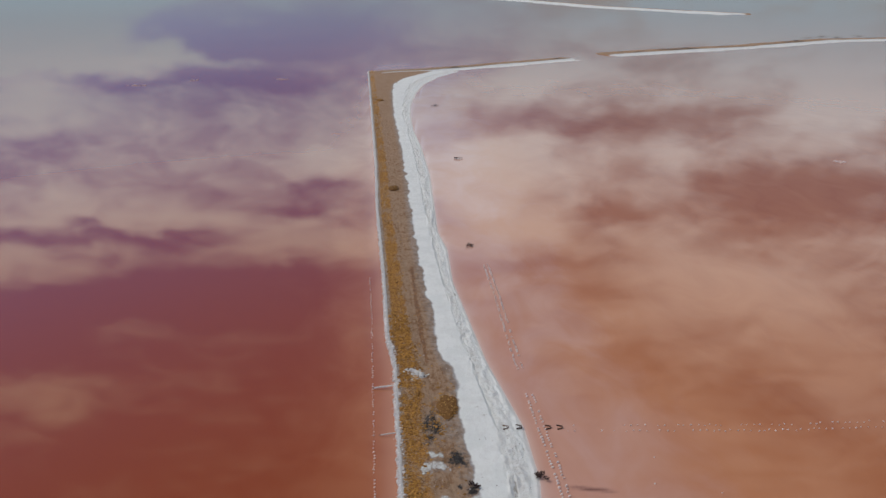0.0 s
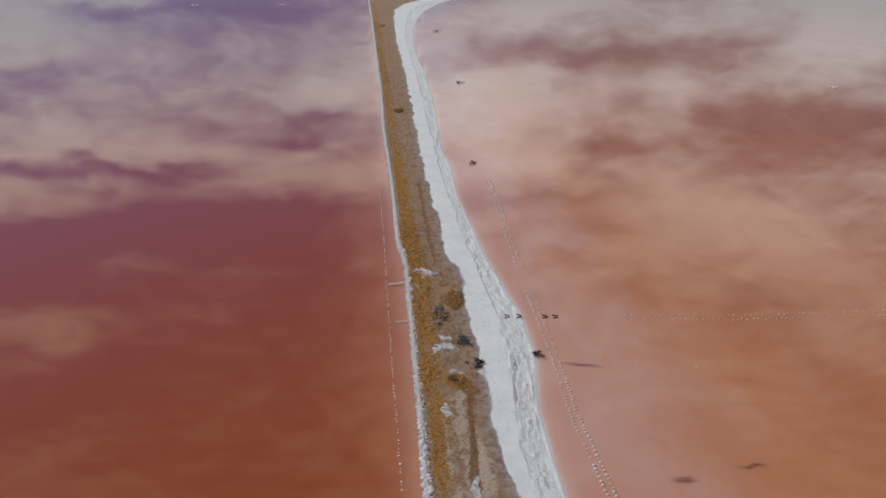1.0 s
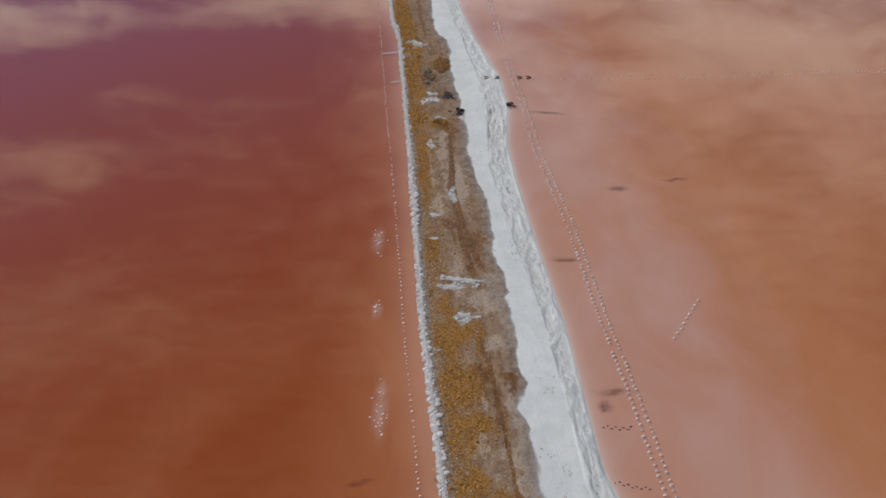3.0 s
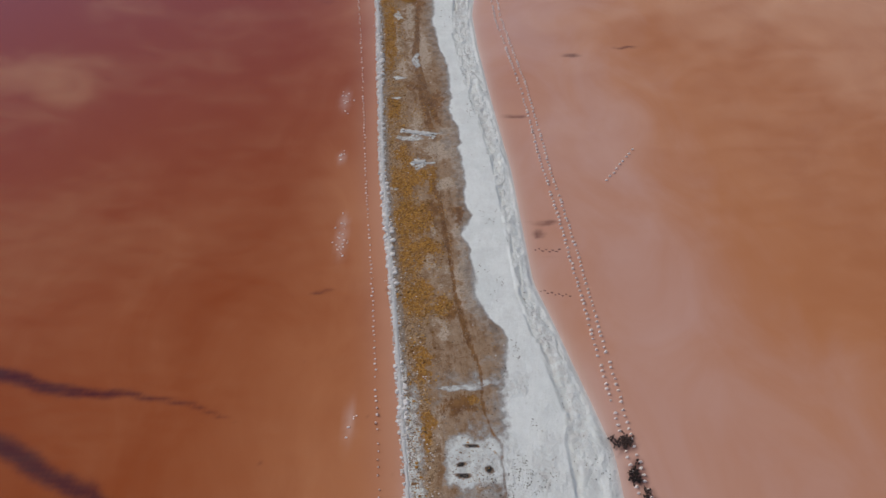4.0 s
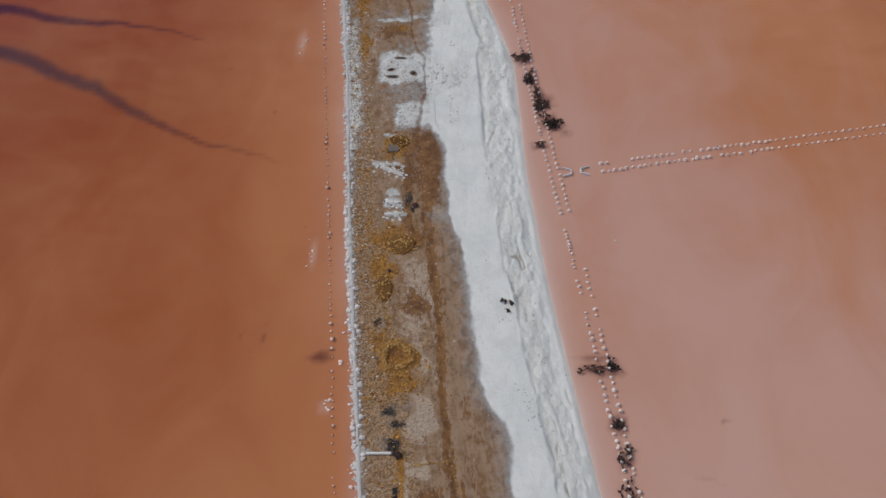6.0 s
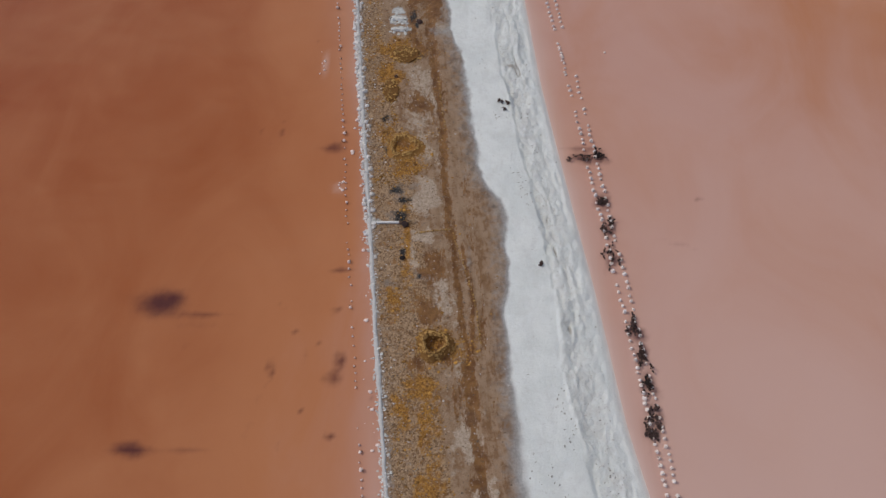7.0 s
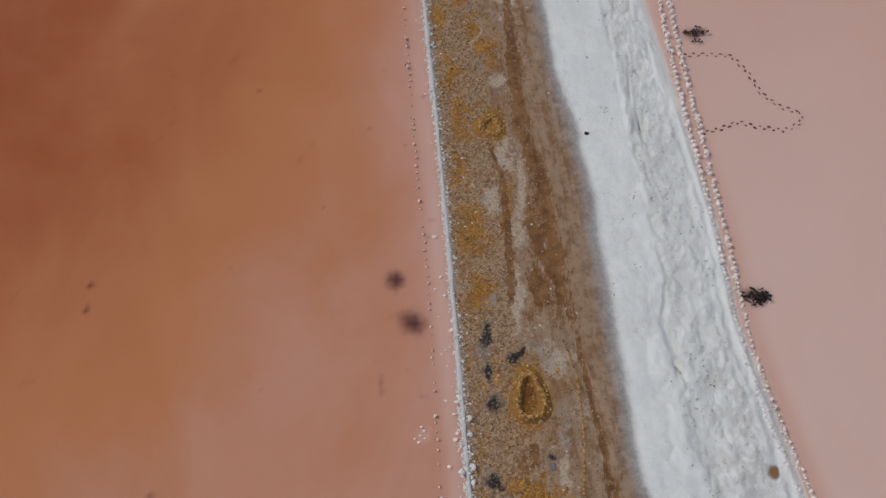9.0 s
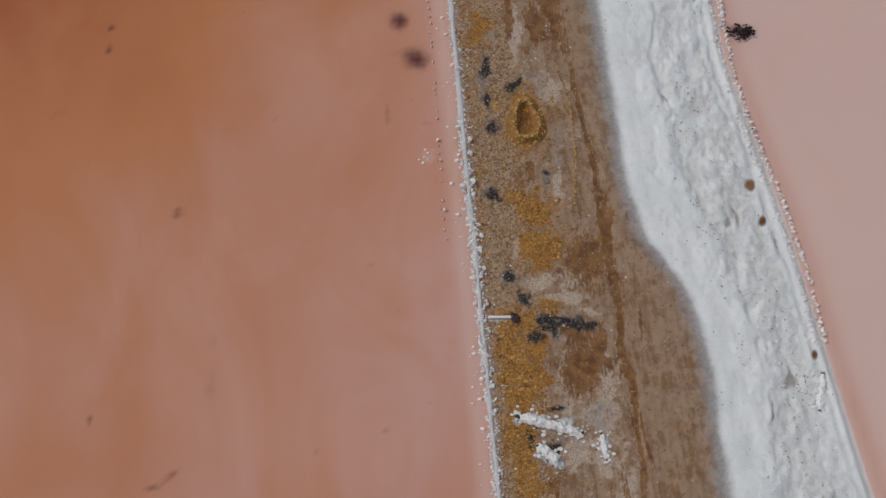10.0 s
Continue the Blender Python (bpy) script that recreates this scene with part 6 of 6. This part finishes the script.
def crusted_log(a, b, r, label, group=""):
    ax, ay, az = a
    base = thing("salt_log", ax, ay, az, label, "log", group)
    bm = bmesh.new()
    v = Vector(b) - Vector(a)
    add_bar(bm, (0, 0, 0), v, r * 0.6, r * 0.5, 7)
    part("timber", bm, WOOD, base)
    bm = bmesh.new()
    n, turn, rings = max(6, int(v.length / (r * 0.45))), v.to_track_quat("Z", "Y").to_matrix(), []
    for k in range(n + 1):
        f = k / n
        end = min(1.0, 5 * f + 0.25, 5 * (1 - f) + 0.25)
        ring = []
        for s in range(12):
            a = 6.2832 * s / 12
            d = Vector((math.cos(a), math.sin(a), 0))
            q = noise.noise(Vector((d.x * 1.2 + ax, d.y * 1.2 + ay, f * v.length / r * 0.7))) + 0.5 * noise.noise(Vector((d.x * 3 + ax, d.y * 3, f * v.length / r * 2.0)))
            ring.append(bm.verts.new(v * f + turn @ (d * r * end * (1.05 + 0.7 * q))))
        rings.append(ring)
    for k in range(n):
        for s in range(12):
            bm.faces.new((rings[k][s], rings[k][(s + 1) % 12], rings[k + 1][(s + 1) % 12], rings[k + 1][s]))
    bm.faces.new(rings[0][::-1])
    bm.faces.new(rings[-1])
    part("salt_coat", bm, CRUST, base)
    if r < 0.2:
        return
    bm = bmesh.new()
    rr = random.Random(int(abs(ax * 31 + ay * 17)))
    for k in range(int(v.length * 16)):
        f, o, s = rr.uniform(-0.06, 1.06), rr.gauss(0, 0.75), rr.uniform(0.05, 0.19)
        add_lump(bm, (v.x * f - v.y / v.length * o * r * 2, v.y * f + v.x / v.length * o * r * 2, v.z * f + r * 0.35 * math.exp(-o * o) - 0.05), (s * 1.3, s, s * 0.7), rr.randint(0, 9999))
    tagged(part("crumbled_salt", bm, CRUST, base), kind="stuff")


def ground_log(x0, y0, x1, y1, r, label):
    crusted_log((x0, y0, land(x0, y0) + r * 0.3), (x1, y1, land(x1, y1) + r * 0.3), r, label, "crusted logs on the causeway")


ground_log(4.5, -42.1, 10.4, -43.7, 0.34, "fallen beam buried in lumpy white salt")
ground_log(6.3, -44.6, 8.2, -46.0, 0.34, "short beam buried in lumpy white salt")
ground_log(12.0, -43.6, 12.4, -46.0, 0.22, "thin beam dusted with white salt")
ground_log(-5.8, 87.6, -2.8, 86.2, 0.22, "fallen beam buried in white salt")
ground_log(-5.0, 82.6, -3.2, 82.3, 0.24, "short beam buried in white salt")
ground_log(-4.8, 80.9, -3.1, 80.6, 0.24, "short beam buried in white salt")
ground_log(-13.0, 158.7, -8.2, 157.6, 0.28, "long beam buried in white salt")
ground_log(-11.4, 150.9, -9.2, 151.2, 0.26, "short beam buried in white salt")
ground_log(-20.3, 239.2, -17.2, 236.6, 0.4, "fallen beam buried in white salt")
ground_log(32.2, -38.5, 31.6, -41.9, 0.26, "smooth white salt-coated log on the shore")
crusted_log((-26.5, 233.4, 0.25), (-22.6, 233.9, 0.55), 0.12, "thin salt-coated pole leaning on the wall")
crusted_log((-24.2, 219.6, 0.2), (-21.2, 219.9, 0.5), 0.09, "thin salt-coated pole leaning on the wall")


def slab(x, y, size, turn, label):
    base = thing("concrete_slab", x, y, land(x, y) + 0.05, label, "slab", turn=turn)
    bm = bmesh.new()
    add_block(bm, (0, 0, 0), (*size, 0.22), 0, 0.05, 3)
    bmesh.ops.bevel(bm, geom=bm.edges[:], offset=0.04, segments=1, affect="EDGES")
    part("body", bm, CONCRETE, base)


slab(-4.2, 90.3, (1.2, 1.1), 8, "square dark grey concrete slab among ochre stones")
slab(7.9, -20.6, (0.5, 0.6), 20, "small grey concrete block on muddy earth")


def boulder(x, y, s, label):
    bm = bmesh.new()
    add_lump(bm, (0, 0, 0.3 * s), (s, s * 0.85, s * 0.6), int(abs(x * 13)), 2)
    ob = part("boulder", bm, BRUSH)
    ob.matrix_basis = pose(x, y, land(x, y) - 0.03)
    tagged(ob, label, "boulder")


boulder(12.6, 11.0, 0.24, "small black rock on the white salt")
boulder(-2.8, 50.1, 0.3, "small black rock on brown earth")
boulder(-4.1, 73.6, 0.25, "small black rock on ochre gravel")
boulder(-1.5, 82.1, 0.42, "black rock beside the cart track")
boulder(4.7, -33.6, 0.42, "round black rock at a pipe mouth")
boulder(-2.6, 54.0, 0.45, "round black rock at a pipe mouth")


# ---- stumps and litter on the beach of salt ----
def stump_rows():
    kinds = [make_post(0.07, 0.10, 0.11, CRUST, "weathered stump barely proud of the salt", "stumps in the salt beach", 1300 + 20 * k, "stump") for k in range(3)]
    for y in np.arange(-51, -30, 0.95):
        for off in (0.0, 1.2):
            if rng.random() > 0.15:
                x = 28.0 + (-33.5 - y) * 0.12 + off + rng.uniform(-0.1, 0.1)
                stand(kinds, x, float(y) + rng.uniform(-0.1, 0.1), land(x, float(y)) - 0.02)


stump_rows()


def beach_litter():
    verts, faces = [], []
    r = random.Random(5)
    for k in range(6600):
        y = r.uniform(-55, 230) if k < 5200 else r.gauss(106, 8)
        sw, se = float(salt_w(np.array(y))), float(shore_e(np.array(y)))
        f = r.choice((r.gauss(0.42, 0.10), r.uniform(0.02, 0.98), r.gauss(0.7, 0.12))) if k < 5200 else r.gauss(0.12, 0.2)
        if not -0.35 < f < 0.97 or (k < 5200 and f < 0.02) or vnoise(np.array([y / 2.2]), np.array([f * 7]), 97)[0] < 0.72 - 0.05 * (y < 30):
            continue
        x = sw + f * (se - sw)
        a, s = r.uniform(0, 3.14), r.uniform(0.02, 0.10)
        z = land(x, y) + 0.02
        w = r.uniform(0.02, 0.05)
        c, d = math.cos(a), math.sin(a)
        i = len(verts)
        for p, q, h in ((-s, -w, 0), (s, -w * 0.5, 0), (s, w * 0.5, 0), (-s, w, 0), (0, 0, w * 1.6)):
            verts.append((x + p * c - q * d, y + p * d + q * c, z + h))
        faces += [(i, i + 1, i + 4), (i + 1, i + 2, i + 4), (i + 2, i + 3, i + 4), (i + 3, i, i + 4), (i + 3, i + 2, i + 1, i)]
    me = bpy.data.meshes.new("driftwood")
    me.from_pydata(verts, [], faces)
    me.materials.append(DRIFT)
    tagged(new("driftwood", me), "dark twigs and splinters strewn over white salt", "driftwood", kind="stuff")


beach_litter()


# ---- footprints in the shallow brine ----
def footprints(points, label, seed, step=0.46, spread_by=0.14):
    r = random.Random(seed)
    px, py = [q[0] for q in points], [q[1] for q in points]
    run = np.r_[0, np.cumsum(np.hypot(np.diff(px), np.diff(py)))]
    base = thing("footprint_trail", px[0], py[0], 0.0, label, "footprints", "trails of footprints")
    for k, s in enumerate(np.arange(0, run[-1], step)):
        x, y = float(np.interp(s, run, px)), float(np.interp(s, run, py))
        qx, qy = float(np.interp(s + 0.3, run, px)) - x, float(np.interp(s + 0.3, run, py)) - y
        a = math.atan2(qy, qx)
        side = spread_by * (1 if k % 2 else -1) + r.uniform(-0.05, 0.05)
        ob = new("footprint", PRINT)
        ob.parent = base
        ob.matrix_basis = pose(x - px[0] - math.sin(a) * side, y - py[0] + math.cos(a) * side, 0.004, 0, 0, math.degrees(a) + r.uniform(-20, 20)) @ Matrix.Diagonal((r.uniform(0.45, 1.0), r.uniform(0.6, 1.1), 1, 1))


bm = bmesh.new()
bmesh.ops.create_icosphere(bm, subdivisions=2, radius=1.0)
for v in bm.verts:
    v.co = Vector((v.co.x * 0.24, v.co.y * (0.125 + 0.02 * v.co.x), v.co.z * 0.02))
PRINT = bpy.data.meshes.new("footprint")
bm.to_mesh(PRINT)
bm.free()
PRINT.materials.append(MARK)
footprints(LOOP,
           "winding loop of dark footprints in shallow pink brine", 1)
footprints([(5.6, 126.6), (7.4, 126.0), (9.6, 125.8)], "short line of dark footprints in shallow brine", 2)
footprints([(5.6, 133.8), (7.6, 133.4), (9.0, 133.6)], "short line of dark footprints in shallow brine", 3)
